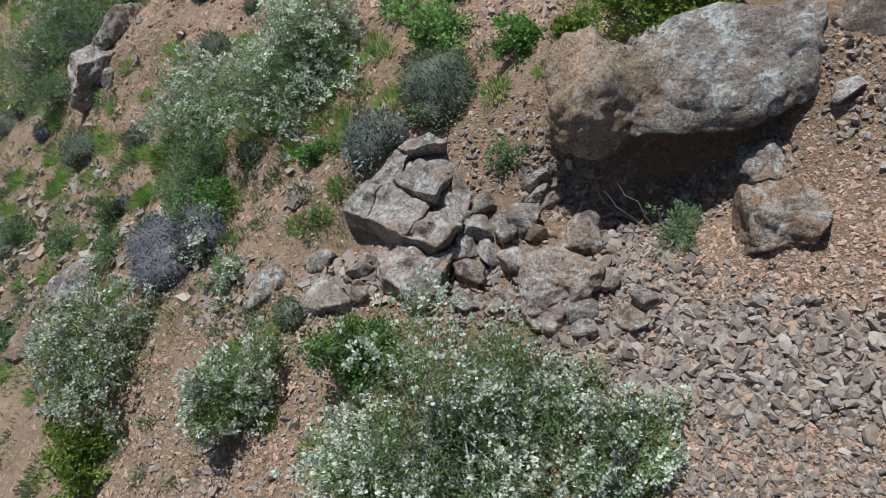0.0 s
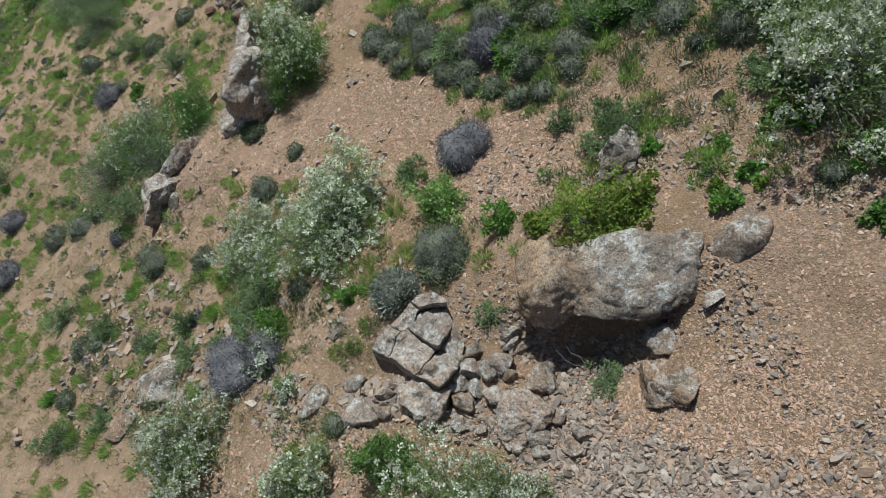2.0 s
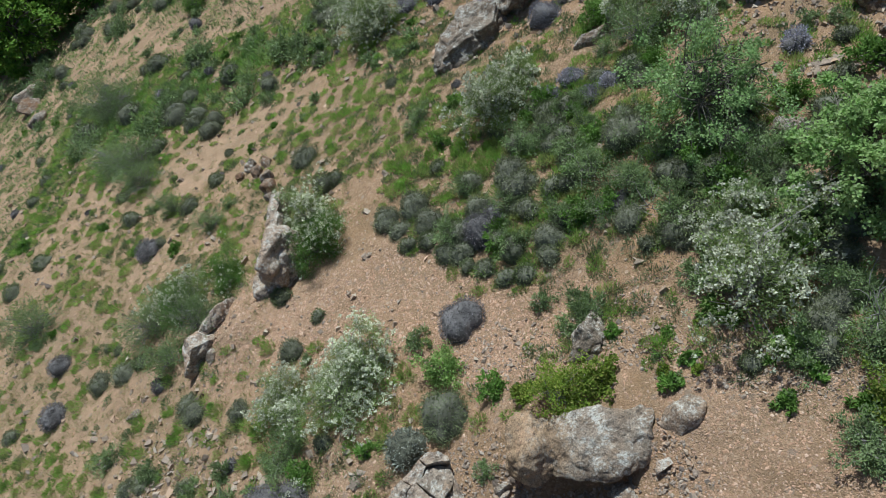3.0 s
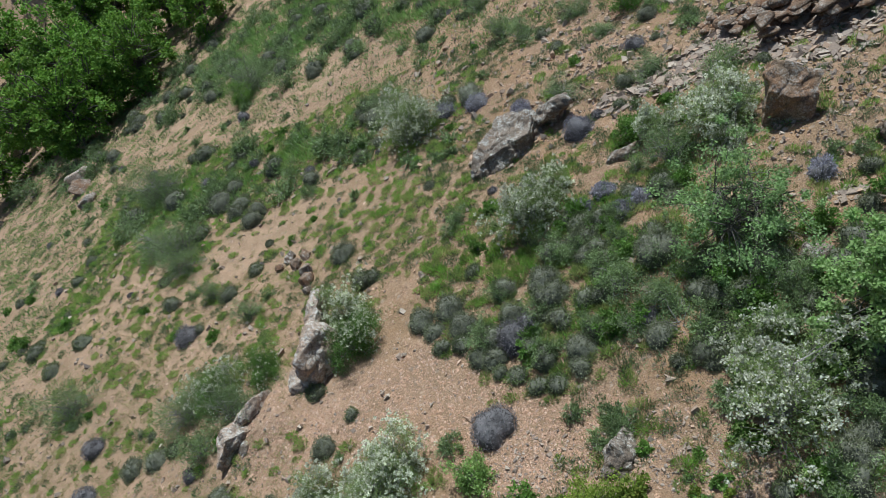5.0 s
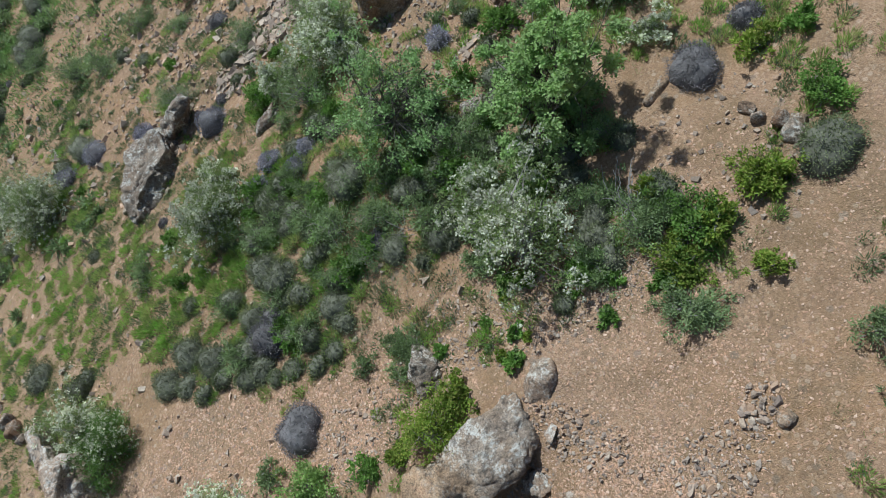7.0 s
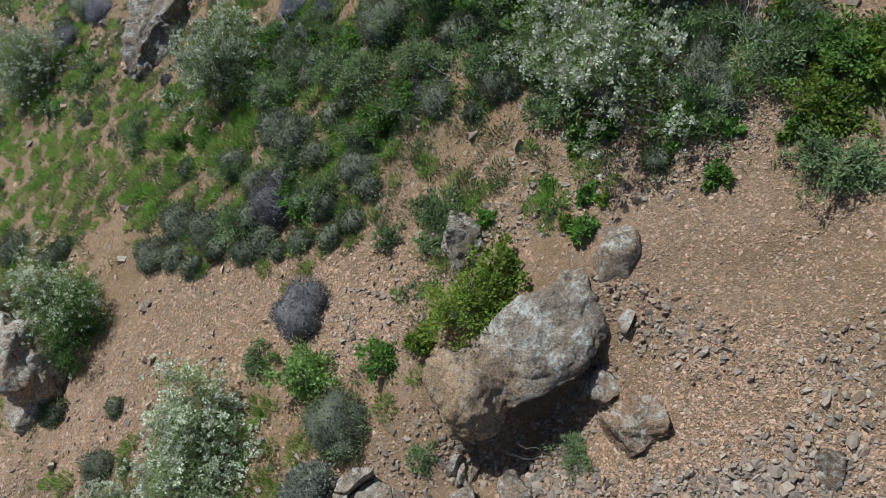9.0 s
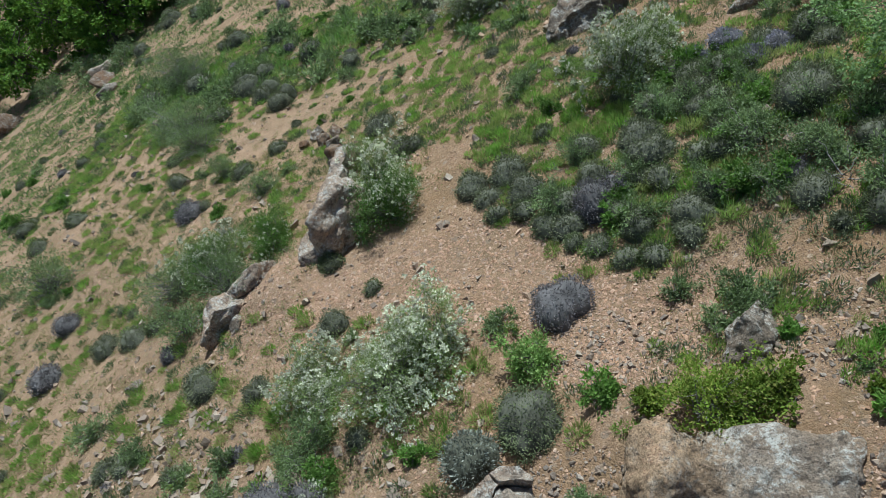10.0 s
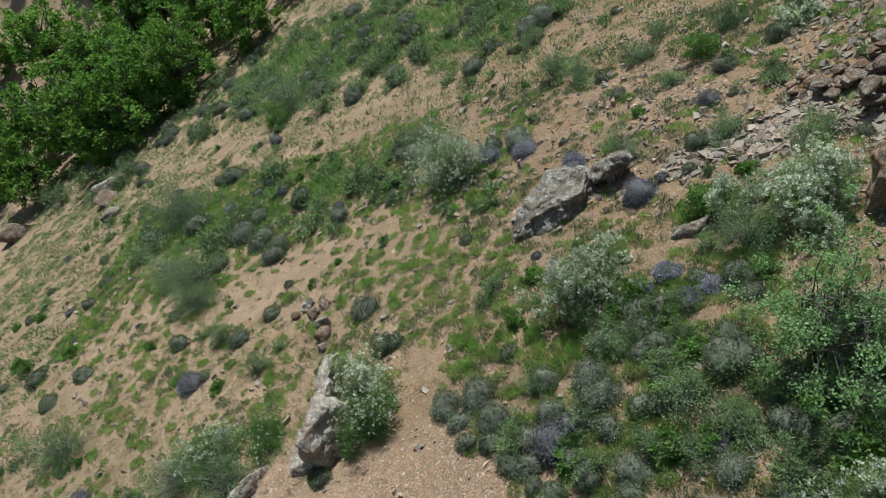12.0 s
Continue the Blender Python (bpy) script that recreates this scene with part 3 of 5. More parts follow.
boulder(8.13, 6.3, (0.6, 0.3, 0.25), 0.0, 10, 0, 0, 50, ROCK_TAN, "flat tan rock on bare soil", 3, 8, 4)
boulder(6.39, 9.1, (0.8, 0.6, 0.5), 0.0, 20, 0, 0, 51, ROCK_FAR, "pale rock under a tree", 4, 8)
boulder(5.32, 1.28, (0.32, 0.26, 0.24), 0.02, 0, 0, 0, 52, ROCK_TAN, "brown angular stone on gravel", 4, 14)


# a broken ledge on the bare soil above the scree
for k, (x, y, wide, deep, tall, material) in enumerate(((8.45, 3.98, 0.50, 0.36, 0.40, ROCK), (8.52, 4.30, 0.34, 0.30, 0.34, ROCK_RED), (8.40, 4.56, 0.20, 0.28, 0.36, ROCK_PALE), (8.44, 4.84, 0.34, 0.22, 0.16, ROCK_RED), (8.22, 3.66, 0.26, 0.20, 0.18, ROCK_TAN), (8.62, 4.10, 0.26, 0.30, 0.30, ROCK_TAN), (8.30, 4.22, 0.22, 0.16, 0.14, ROCK_RED))):
    boulder(x, y, (wide, deep, tall), 0.05, 37 * k, 0, 0, 450 + k, material, "angular split rock of a low broken ledge", 4, 16, 3.4, 0.05, name="rock", category="rock")

# the broken cliff high on the slope
CLIFF = [
    (8.8, 11.7, (1.5, 1.0, 1.0), 15, ROCK_RED, "dark red-brown"), (9.6, 11.3, (1.1, 0.9, 1.2), 30, ROCK_RED, "dark red-brown"), (8.75, 10.75, (0.6, 0.5, 0.7), 20, ROCK_TAN, "tan"),
    (9.25, 10.3, (0.9, 0.8, 0.9), 40, ROCK_FAR, "grey"), (9.1, 9.7, (0.7, 0.9, 0.9), 0, ROCK_FAR, "grey"), (10.2, 10.6, (1.6, 1.3, 1.3), 30, ROCK_FAR, "grey"),
    (9.9, 9.6, (1.2, 1.0, 1.2), 10, ROCK_FAR, "grey"), (8.45, 10.35, (0.5, 0.4, 0.45), 10, ROCK_RED, "brown"), (8.6, 10.55, (0.35, 0.3, 0.4), 60, ROCK_RED, "brown"),
    (8.3, 10.6, (0.45, 0.35, 0.35), 80, ROCK_RED, "brown"), (8.95, 11.0, (0.6, 0.5, 0.5), 50, ROCK_TAN, "tan"),
]
for k, (x, y, size, turn, material, tone) in enumerate(CLIFF):
    boulder(x, y, size, 0.12 * size[2], turn, 0, 0, 60 + k, material, tone + " lumpy block of a broken cliff", 5, 12, 2.5, 0.095)


def ledge(x, y, wide, deep, layers, turn, seed, material, label):
    """Thin broken beds of rock, one on another."""
    rng = np.random.default_rng(seed)
    ob = tagged(new("rock_ledge"), label, "rock ledge")
    ob.matrix_basis = sloped(x, y, -0.05, turn, 0, 0)
    up = 0.0
    for k in range(layers):
        for side in range(4 + int(rng.integers(0, 3))):
            thick = rng.uniform(0.10, 0.26)
            size = (wide * rng.uniform(0.16, 0.42), deep * rng.uniform(0.25, 0.55), thick)
            slab = part("slab", mesh_of("slab", *rock_shape(rng, size, 3, 7, 5.0, 0.035), material, True), ob)
            slab.matrix_basis = pose(rng.uniform(-0.5, 0.5) * wide, rng.uniform(-0.45, 0.45) * deep, up + rng.uniform(0, 0.06), rng.uniform(-9, 9), rng.uniform(-9, 9), rng.uniform(-35, 35))
        up += 0.15


ledge(8.0, 17.1, 1.6, 1.0, 5, 30, 1, ROCK_RED, "rusty crumbling beds of rock on the slope")
ledge(7.3, 17.6, 1.3, 0.8, 3, 40, 2, ROCK_RED, "rusty crumbling beds of rock on the slope")
ledge(9.2, 16.6, 1.8, 1.3, 7, 15, 3, ROCK_RED, "rusty crumbling beds of rock on the slope")
ledge(8.7, 18.3, 1.6, 1.0, 5, 25, 4, ROCK_RED, "rusty crumbling beds of rock on the slope")
ledge(9.8, 17.8, 1.8, 1.2, 7, 10, 5, ROCK_RED, "rusty crumbling beds of rock on the slope")
ledge(6.5, 17.9, 0.9, 0.6, 2, 30, 6, ROCK_TAN, "tan crumbling beds of rock on the slope")

# ---- plants ----
def blades(rng, at, along, length, width, fold=0.15, face=None):
    """Pointed leaves as folded quads: at and along are arrays, length and width numbers or arrays."""
    n = len(at)
    side = unit(np.cross(along, rng.normal(size=(n, 3)) if face is None else face))
    up = np.cross(along, side)
    length, width = np.broadcast_to(length, n)[:, None], np.broadcast_to(width, n)[:, None]
    mid = at + along * length * 0.45 - up * width * fold
    verts = np.stack([at, mid + side * width / 2, at + along * length, mid - side * width / 2], 1)
    return verts.reshape(-1, 3), np.arange(4 * n).reshape(n, 4)


def stalks(rng, starts, tips, thick, thin, steps=3, sides=3, bow=0.25):
    """Tapered bent tubes from starts to tips."""
    n = len(tips)
    s = np.linspace(0, 1, steps + 1)[None, :, None]
    reach = np.linalg.norm(tips - starts, axis=1)[:, None, None]
    line = starts[:, None] + (tips - starts)[:, None] * s
    line = line + reach * bow * np.sin(s * np.pi) * (rng.normal(size=(n, 1, 3)) * 0.5 + [0, 0, 0.35])
    line[:, 1:-1] += rng.normal(size=(n, steps - 1, 3)) * reach * 0.03
    axis = unit(tips - starts)[:, None, None]
    a = unit(np.cross(axis, np.array([0.31, 0.52, 0.17])))
    b = np.cross(axis, a)
    turn = np.arange(sides) / sides * 2 * np.pi
    ring = a * np.cos(turn)[:, None] + b * np.sin(turn)[:, None]
    radius = (thick + (thin - thick) * s[:, :, 0])[:, :, None, None]
    verts = (line[:, :, None] + ring * radius).reshape(-1, 3)
    grid = np.arange(n * (steps + 1) * sides).reshape(n, steps + 1, sides)
    low, high = grid[:, :-1], grid[:, 1:]
    quads = np.stack([low, np.roll(low, -1, 2), np.roll(high, -1, 2), high], -1).reshape(-1, 4)
    return verts, quads


def clumps(rng, count, width, tall, inner=0.45, low=0.0):
    """Centres of leaf clumps in an uneven dome."""
    az = rng.uniform(0, 2 * np.pi, count)
    up = rng.uniform(low, 1, count)
    out = np.sqrt(np.maximum(1 - up**2, 0))
    lobe = 1 + 0.26 * np.sin(2 * az + rng.uniform(0, 6)) + 0.22 * np.sin(5 * az + rng.uniform(0, 6))
    r = rng.uniform(inner, 1.0, count) ** 0.6 * lobe * rng.uniform(0.62, 1.25, count)
    return np.stack([out * np.cos(az) * r * width / 2, out * np.sin(az) * r * width / 2, tall * (0.12 + 0.86 * up * r)], 1)


def shrub(name, width, tall, seed, leaf, size, count, stem, flower=None, flowers=0, clump=0.058, petal=0.03, wide=0.42):
    """A bush with its foot at the origin: stems, foliage and, where it blooms, blossoms."""
    rng = np.random.default_rng(seed)
    ob = new(name)
    number = max(12, int((62 if size < 0.15 else 26) * width))
    middles = clumps(rng, number, width * 0.88, tall * 0.92)
    foot = np.zeros((number, 3))
    foot[:, :2] = rng.normal(size=(number, 2)) * 0.05 * width
    part("branching", mesh_of("branching", *stalks(rng, foot, middles * rng.uniform(0.72, 0.95, (number, 1)), 0.012 * width**0.5, 0.004, 2), stem), ob)
    which = rng.integers(0, number, count)
    at = middles[which] + rng.normal(size=(count, 3)) * clump * width * np.array([1, 1, 0.7])
    at[:, 2] = np.maximum(at[:, 2], 0.01)
    along = unit(unit(at - [0, 0, tall * 0.15]) * 0.7 + rng.normal(size=(count, 3)) * 0.65 + [0, 0, 0.25])
    part("foliage", mesh_of("foliage", *blades(rng, at, along, size * rng.uniform(0.6, 1.25, count), size * wide * rng.uniform(0.7, 1.2, count), face=rng.normal(size=(count, 3)) * 0.55 + [0, 0.15, 0.8]), leaf), ob)
    if flower:
        blooming = rng.permutation(number)[: max(4, int(number * 0.42))]
        tips = middles[rng.choice(blooming, flowers)] + rng.normal(size=(flowers, 3)) * clump * width * 1.05
        outward = unit(tips - [0, 0, tall * 0.2])
        tips = tips + outward * 0.05 * width
        tips[:, 2] = np.maximum(tips[:, 2], 0.05)
        petals = 13
        burst = unit(rng.normal(size=(flowers * petals, 3)) + np.repeat(outward, petals, 0) * 0.7 + [0, 0, 0.4])
        spot = np.repeat(tips, petals, 0) + burst * petal * rng.uniform(0.1, 1.0, (len(burst), 1)) * np.repeat(rng.uniform(0.5, 1.2, (flowers, 1)), petals, 0)
        part("bloom", mesh_of("bloom", *blades(rng, spot, burst, petal * rng.uniform(0.7, 1.2, len(burst)), petal * 0.85), flower), ob)["kind"] = "stuff"
    return ob


def cushion(name, width, tall, seed, spine):
    """A dense thorny dome of a few soft lobes: a mound under a close coat of fine spines."""
    rng = np.random.default_rng(seed)
    ob = new(name)
    v, faces = ICO[3]
    waves = [(rng.normal(size=3) * k, rng.uniform(0, 6), a) for k, a in ((4, 0.05), (9, 0.05), (16, 0.045), (27, 0.03))]

    lobes = [(unit(rng.normal(size=3) * [1, 1, 0.4] + [0, 0, 0.2]) * rng.uniform(0.2, 0.42), rng.uniform(0.52, 0.72)) for _ in range(5)] + [(np.zeros(3), 0.78)]

    def dome(d):
        reach = np.zeros(len(d))
        for middle, r in lobes:
            b = d @ middle
            reach = np.maximum(reach, b + np.sqrt(np.maximum(b**2 - middle @ middle + r**2, 0)))
        lump = reach + sum(a * np.sin(d @ k + o) for k, o, a in waves)
        return d * lump[:, None] * [width * 0.57, width * 0.57, tall * 1.0]

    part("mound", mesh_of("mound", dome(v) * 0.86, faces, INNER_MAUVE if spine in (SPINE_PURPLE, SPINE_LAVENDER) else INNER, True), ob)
    d = unit(rng.normal(size=(int(4300 * width**1.35) + 240, 3)))
    d = d[d[:, 2] > -0.15]
    at = dome(d) * rng.uniform(0.86, 0.99, (len(d), 1))
    along = unit(unit(d / [1, 1, tall / width * 2]) * 1.2 + rng.normal(size=at.shape) * 0.6 + [0, 0, 0.2])
    coat = part("thorn_coat", mesh_of("thorn_coat", *blades(rng, at, along, rng.uniform(0.02, 0.07, len(at)), 0.018), spine), ob)
    tagged(coat, kind="stuff")
    return ob


def tree(name, width, tall, seed, leaf, size, count, trunks=1, thick=0.09, low=0.25, number=60):
    """A broadleaf tree: trunk or stems, limbs, and a crown of leafy clumps."""
    rng = np.random.default_rng(seed)
    ob = new(name)
    middles = clumps(rng, number, width * 0.86, tall * (1 - low) * 0.95, 0.3, -0.35)
    middles[:, 2] += tall * low
    for k in range(trunks):
        foot = np.array([[rng.normal() * 0.05 * width * (trunks > 1), rng.normal() * 0.05 * width * (trunks > 1), -0.1]])
        spread_out = 0.17 * width if trunks > 1 else 0.05 * width
        top = np.array([[rng.normal() * spread_out, rng.normal() * spread_out, tall * (0.55 if trunks == 1 else 0.46)]])
        stem = part("trunk", mesh_of("trunk", *stalks(rng, foot, top, thick, thick * 0.45, 6, 7, 0.08), BARK, True), ob)
        mine = middles[k::trunks]
        share = rng.uniform(0.35, 1.0, (len(mine), 1))
        part("branch", mesh_of("branch", *stalks(rng, foot + (top - foot) * share, mine, thick * 0.33, thick * 0.08, 4, 4, 0.15), BARK, True), stem)
    which = rng.integers(0, number, count)
    scatter = (0.068 if trunks == 1 else 0.055) * width * rng.uniform(0.5, 1.3, number)[which][:, None]
    at = middles[which] + unit(rng.normal(size=(count, 3))) * scatter * rng.uniform(0.3, 1.35, (count, 1)) * [1, 1, 0.75]
    along = unit(rng.normal(size=(count, 3)) + unit(at - [0, 0, tall * 0.4]) * 0.6)
    part("crown", mesh_of("crown", *blades(rng, at, along, size * rng.uniform(0.6, 1.2, count), size * 0.62, face=rng.normal(size=(count, 3)) * 0.55 + [0, 0.2, 0.8]), leaf), ob)
    return ob


CLASSES = (0.3, 0.5, 0.75, 1.15, 1.8, 2.6)
GROWN = {}


def maker(kind, width, tall, seed):
    square = width**1.35
    if kind == "rose":
        return shrub("flowering_shrub", width, tall, seed, ROSE_LEAF, 0.058, int(3500 * square), TWIG, PETAL, int(225 * square), petal=0.044, wide=0.34)
    if kind == "bush":
        return shrub("grey_green_shrub", width, tall, seed, BUSH_LEAF, 0.062, int(2500 * square), TWIG, wide=0.33)
    if kind == "brush":
        return shrub("thicket_shrub", width, tall, seed, BUSH_LEAF, 0.17, int(430 * square), TWIG, wide=0.3, clump=0.09)
    if kind == "leafyg":
        return shrub("green_shrub", width, tall, seed, GREEN_LEAF, 0.075, int(2100 * square), TWIG, wide=0.55)
    if kind == "leafyd":
        return shrub("dark_green_shrub", width, tall, seed, DARK_LEAF, 0.055, int(4200 * square), TWIG, PETAL, int(60 * square), petal=0.03, wide=0.5)
    if kind == "leafyy":
        return shrub("yellow_green_shrub", width, tall, seed, YELLOW_LEAF, 0.07, int(2500 * square), TWIG, wide=0.55, clump=0.048)
    if kind == "spurge":
        return shrub("lime_green_shrub", width, tall, seed, SPURGE_LEAF, 0.08, int(2600 * square), TWIG, wide=0.45)
    spine = {"grey": SPINE_GREY, "purple": SPINE_PURPLE, "lavender": SPINE_LAVENDER, "dark": SPINE_DARK, "silver": SPINE_SILVER}[kind]
    return cushion("cushion_shrub", width, tall, seed, spine)


TELL = {
    "brush": ("low grey-green shrub in a thicket far up the slope", "shrub", "shrubs of the far thicket"),
    "rose": ("grey-green shrub covered in small white blossoms on the slope", "shrub", "white-blossomed shrubs"),
    "bush": ("fine-leaved grey-green shrub on stony ground", "shrub", "grey-green shrubs"),
    "leafyg": ("fresh green leafy shrub on stony ground", "shrub", "green shrubs"),
    "leafyd": ("dark green leafy shrub with a few white flowers", "shrub", "dark green shrubs"),
    "leafyy": ("low yellow-green leafy shrub", "shrub", "yellow-green shrubs"),
    "spurge": ("lime green leafy shrub among scree", "shrub", ""),
    "grey": ("dense grey thorny cushion shrub", "cushion shrub", "thorny cushions"),
    "purple": ("dense grey thorny cushion shrub with a mauve tint", "cushion shrub", "thorny cushions"),
    "lavender": ("dense thorny cushion shrub in pale lavender bloom", "cushion shrub", "thorny cushions"),
    "dark": ("dense dark green thorny cushion shrub", "cushion shrub", "thorny cushions"),
    "silver": ("dense silvery thorny cushion shrub", "cushion shrub", "thorny cushions"),
}
planted = np.random.default_rng(77)


def plant(kind, x, y, width, tall, sink=0.04):
    """One bush of a kind on the slope; bushes of like size share their meshes."""
    nominal = min(CLASSES, key=lambda c: abs(math.log(c / width)))
    ratio = 0.8 if tall / width > 0.7 else 0.58
    variant = int(planted.integers(0, 2))
    key = (kind, nominal, ratio, variant)
    m = Matrix.Translation((x, y, float(height(x, y)) - sink)) @ pose(0, 0, 0, float(planted.uniform(-6, 6)), float(planted.uniform(-14, -4)), float(planted.uniform(0, 360)))
    m = m @ Matrix.Diagonal((width / nominal, width / nominal, tall / (nominal * ratio), 1))
    if key in GROWN:
        first = GROWN[key]
        return copy_thing(first, m @ Matrix.Diagonal((1 / first.scale.x, 1 / first.scale.y, 1 / first.scale.z, 1)))
    ob = GROWN[key] = maker(kind, nominal, nominal * ratio, len(GROWN) + 40)
    ob.matrix_basis = m
    label, category, group = TELL[kind]
    return tagged(ob, label, category, group)



# shrubs and cushions, from the near rocks up the slope
plant("rose", -4.23, 2.36, 1.92, 1.15)
plant("rose", -2.09, 1.61, 1.18, 0.82)
plant("leafyd", -0.78, 1.79, 1.00, 0.70)
plant("rose", 0.02, 0.80, 2.20, 1.25)
plant("rose", 0.62, 1.20, 1.45, 0.95)
plant("rose", -0.80, 0.70, 1.10, 0.80)
plant("rose", 1.40, 0.70, 0.95, 0.55)
plant("leafyy", -4.13, 1.04, 1.05, 0.63)
plant("purple", -3.55, 3.62, 1.15, 0.55)
plant("purple", -2.97, 3.76, 0.77, 0.39)
plant("dark", -1.62, 2.40, 0.41, 0.24)
plant("silver", -0.70, 4.44, 0.88, 0.58)
plant("dark", 0.02, 4.88, 1.12, 0.55)
plant("rose", -2.54, 3.12, 0.46, 0.28)
plant("grey", -2.45, 4.84, 0.44, 0.31)
plant("grey", -5.93, 6.26, 0.69, 0.49)
plant("rose", -2.05, 5.72, 2.17, 1.08)
plant("rose", -3.47, 5.83, 1.50, 0.90)
plant("bush", -3.24, 4.92, 1.13, 0.68)
plant("rose", -1.59, 6.39, 1.64, 1.15)
plant("spurge", 0.04, 5.91, 0.97, 0.58)
plant("leafyg", 0.90, 5.30, 0.64, 0.39)
plant("leafyy", 2.05, 4.78, 1.45, 0.75)
plant("leafyy", 2.66, 4.92, 0.8, 0.36)
plant("leafyy", 1.46, 5.05, 0.5, 0.25)
plant("purple", 0.45, 7.02, 1.02, 0.56)
plant("bush", -8.03, 9.41, 1.88, 1.13)
plant("bush", -6.45, 8.90, 1.80, 1.10)
plant("leafyd", -5.70, 10.10, 1.45, 0.95)
plant("leafyd", -3.10, 10.06, 1.60, 1.28)
plant("bush", -0.51, 6.78, 0.61, 0.43)
plant("bush", 2.00, 6.96, 0.50, 0.34)
plant("bush", 2.64, 6.60, 0.60, 0.42)
plant("grey", -7.44, 4.69, 0.58, 0.35)
plant("grey", -6.19, 6.54, 0.59, 0.42)
plant("bush", 2.14, 2.62, 0.62, 0.30)
plant("bush", 0.68, 3.83, 0.42, 0.25)
plant("bush", 0.29, 3.15, 0.31, 0.19)
plant("bush", 5.44, 7.59, 0.92, 0.64)
plant("rose", 4.95, 6.01, 2.12, 1.70)
plant("rose", 5.03, 7.43, 1.22, 0.86)
plant("rose", -3.29, 10.92, 1.87, 1.50)
plant("rose", 1.53, 12.79, 2.13, 1.49)
plant("rose", -6.98, 9.73, 1.59, 1.11)
plant("bush", -13.30, 10.79, 2.15, 1.29)
plant("bush", -11.21, 17.48, 2.14, 1.72)
plant("bush", -13.97, 22.42, 2.97, 1.78)
plant("rose", -2.06, 19.00, 2.27, 1.81)
plant("bush", -3.36, 22.23, 1.49, 1.19)
plant("bush", 4.80, 13.24, 1.62, 1.13)
plant("rose", 5.95, 14.06, 1.51, 1.20)
plant("rose", 9.14, 8.63, 1.10, 0.88)
plant("rose", 2.14, 13.70, 1.01, 0.91)
plant("bush", 3.17, 9.58, 1.31, 0.66)
plant("bush", 3.82, 9.04, 1.03, 0.52)
plant("leafyg", 5.20, 4.87, 0.76, 0.32)
plant("bush", 6.18, 4.80, 1.16, 0.49)
plant("leafyy", 6.19, 3.76, 1.02, 0.43)
plant("bush", 2.64, 6.35, 0.63, 0.44)
plant("leafyg", 6.67, 4.07, 1.09, 0.46)
plant("leafyy", 7.70, 3.88, 0.93, 0.47)
plant("leafyy", 6.83, 2.83, 0.69, 0.29)
plant("leafyg", 9.10, 4.09, 0.94, 0.47)
plant("dark", 8.50, 3.42, 1.03, 0.62)
plant("purple", 8.68, 6.04, 0.94, 0.66)
plant("bush", 6.89, 1.22, 0.80, 0.48)
plant("bush", 6.26, 0.52, 0.42, 0.21)
plant("grey", 7.26, 6.13, 0.53, 0.37)
plant("bush", 5.61, 3.39, 0.78, 0.33)
plant("bush", 5.79, 2.96, 0.63, 0.27)
plant("lavender", 3.04, 15.75, 0.95, 0.57)
plant("lavender", 1.52, 17.68, 0.75, 0.45)
plant("lavender", 3.25, 12.80, 0.67, 0.40)
plant("grey", 2.76, 11.92, 0.65, 0.39)
plant("lavender", 3.55, 11.92, 0.61, 0.31)
plant("lavender", 3.98, 12.20, 0.56, 0.28)
plant("lavender", 2.76, 12.49, 0.55, 0.33)
plant("grey", -0.54, 10.49, 0.86, 0.52)
plant("grey", -1.24, 10.32, 0.79, 0.47)
plant("grey", -0.18, 9.78, 0.76, 0.46)
plant("purple", 0.90, 9.08, 0.82, 0.56)
plant("purple", 1.22, 9.35, 0.55, 0.40)
plant("grey", 0.52, 8.72, 0.60, 0.36)
plant("grey", 0.30, 9.32, 0.62, 0.38)
plant("grey", 1.30, 8.72, 0.52, 0.30)
plant("dark", -0.25, 9.30, 0.55, 0.32)
plant("grey", -0.90, 9.85, 0.55, 0.32)
plant("dark", 0.60, 8.30, 0.42, 0.25)
plant("grey", 2.60, 8.75, 0.62, 0.36)
plant("dark", 2.50, 9.60, 0.60, 0.36)
plant("grey", 1.95, 9.25, 0.58, 0.34)
plant("dark", 0.16, 8.85, 0.65, 0.39)
plant("dark", -0.71, 9.34, 0.48, 0.29)
plant("grey", 0.94, 9.73, 0.66, 0.39)
plant("dark", 1.57, 8.37, 0.73, 0.44)
plant("dark", 1.37, 7.78, 0.49, 0.30)
plant("dark", 1.76, 7.73, 0.57, 0.34)
plant("grey", 0.99, 8.14, 0.51, 0.31)
plant("grey", 2.27, 8.41, 0.75, 0.45)
plant("grey", 2.23, 8.01, 0.57, 0.28)
plant("grey", 1.67, 10.44, 0.86, 0.60)
plant("grey", 0.80, 10.54, 0.63, 0.44)
plant("dark", 1.96, 11.30, 0.89, 0.45)
plant("grey", -3.98, 14.13, 0.91, 0.55)
plant("dark", -3.05, 12.47, 0.80, 0.48)
plant("grey", -8.44, 18.47, 0.96, 0.67)
plant("grey", -9.35, 19.23, 0.90, 0.63)
plant("purple", -9.34, 12.70, 0.88, 0.53)
plant("dark", -10.68, 14.60, 0.80, 0.48)
plant("bush", -8.94, 14.49, 1.02, 0.91)
plant("dark", -8.19, 14.20, 0.75, 0.45)
plant("bush", -7.08, 12.78, 0.98, 0.79)
plant("lavender", -0.81, 19.72, 0.83, 0.50)
plant("lavender", 0.20, 19.42, 0.96, 0.48)
plant("grey", -3.40, 7.18, 0.64, 0.39)
plant("dark", -2.85, 7.98, 0.40, 0.24)
plant("dark", -3.90, 8.85, 0.58, 0.35)
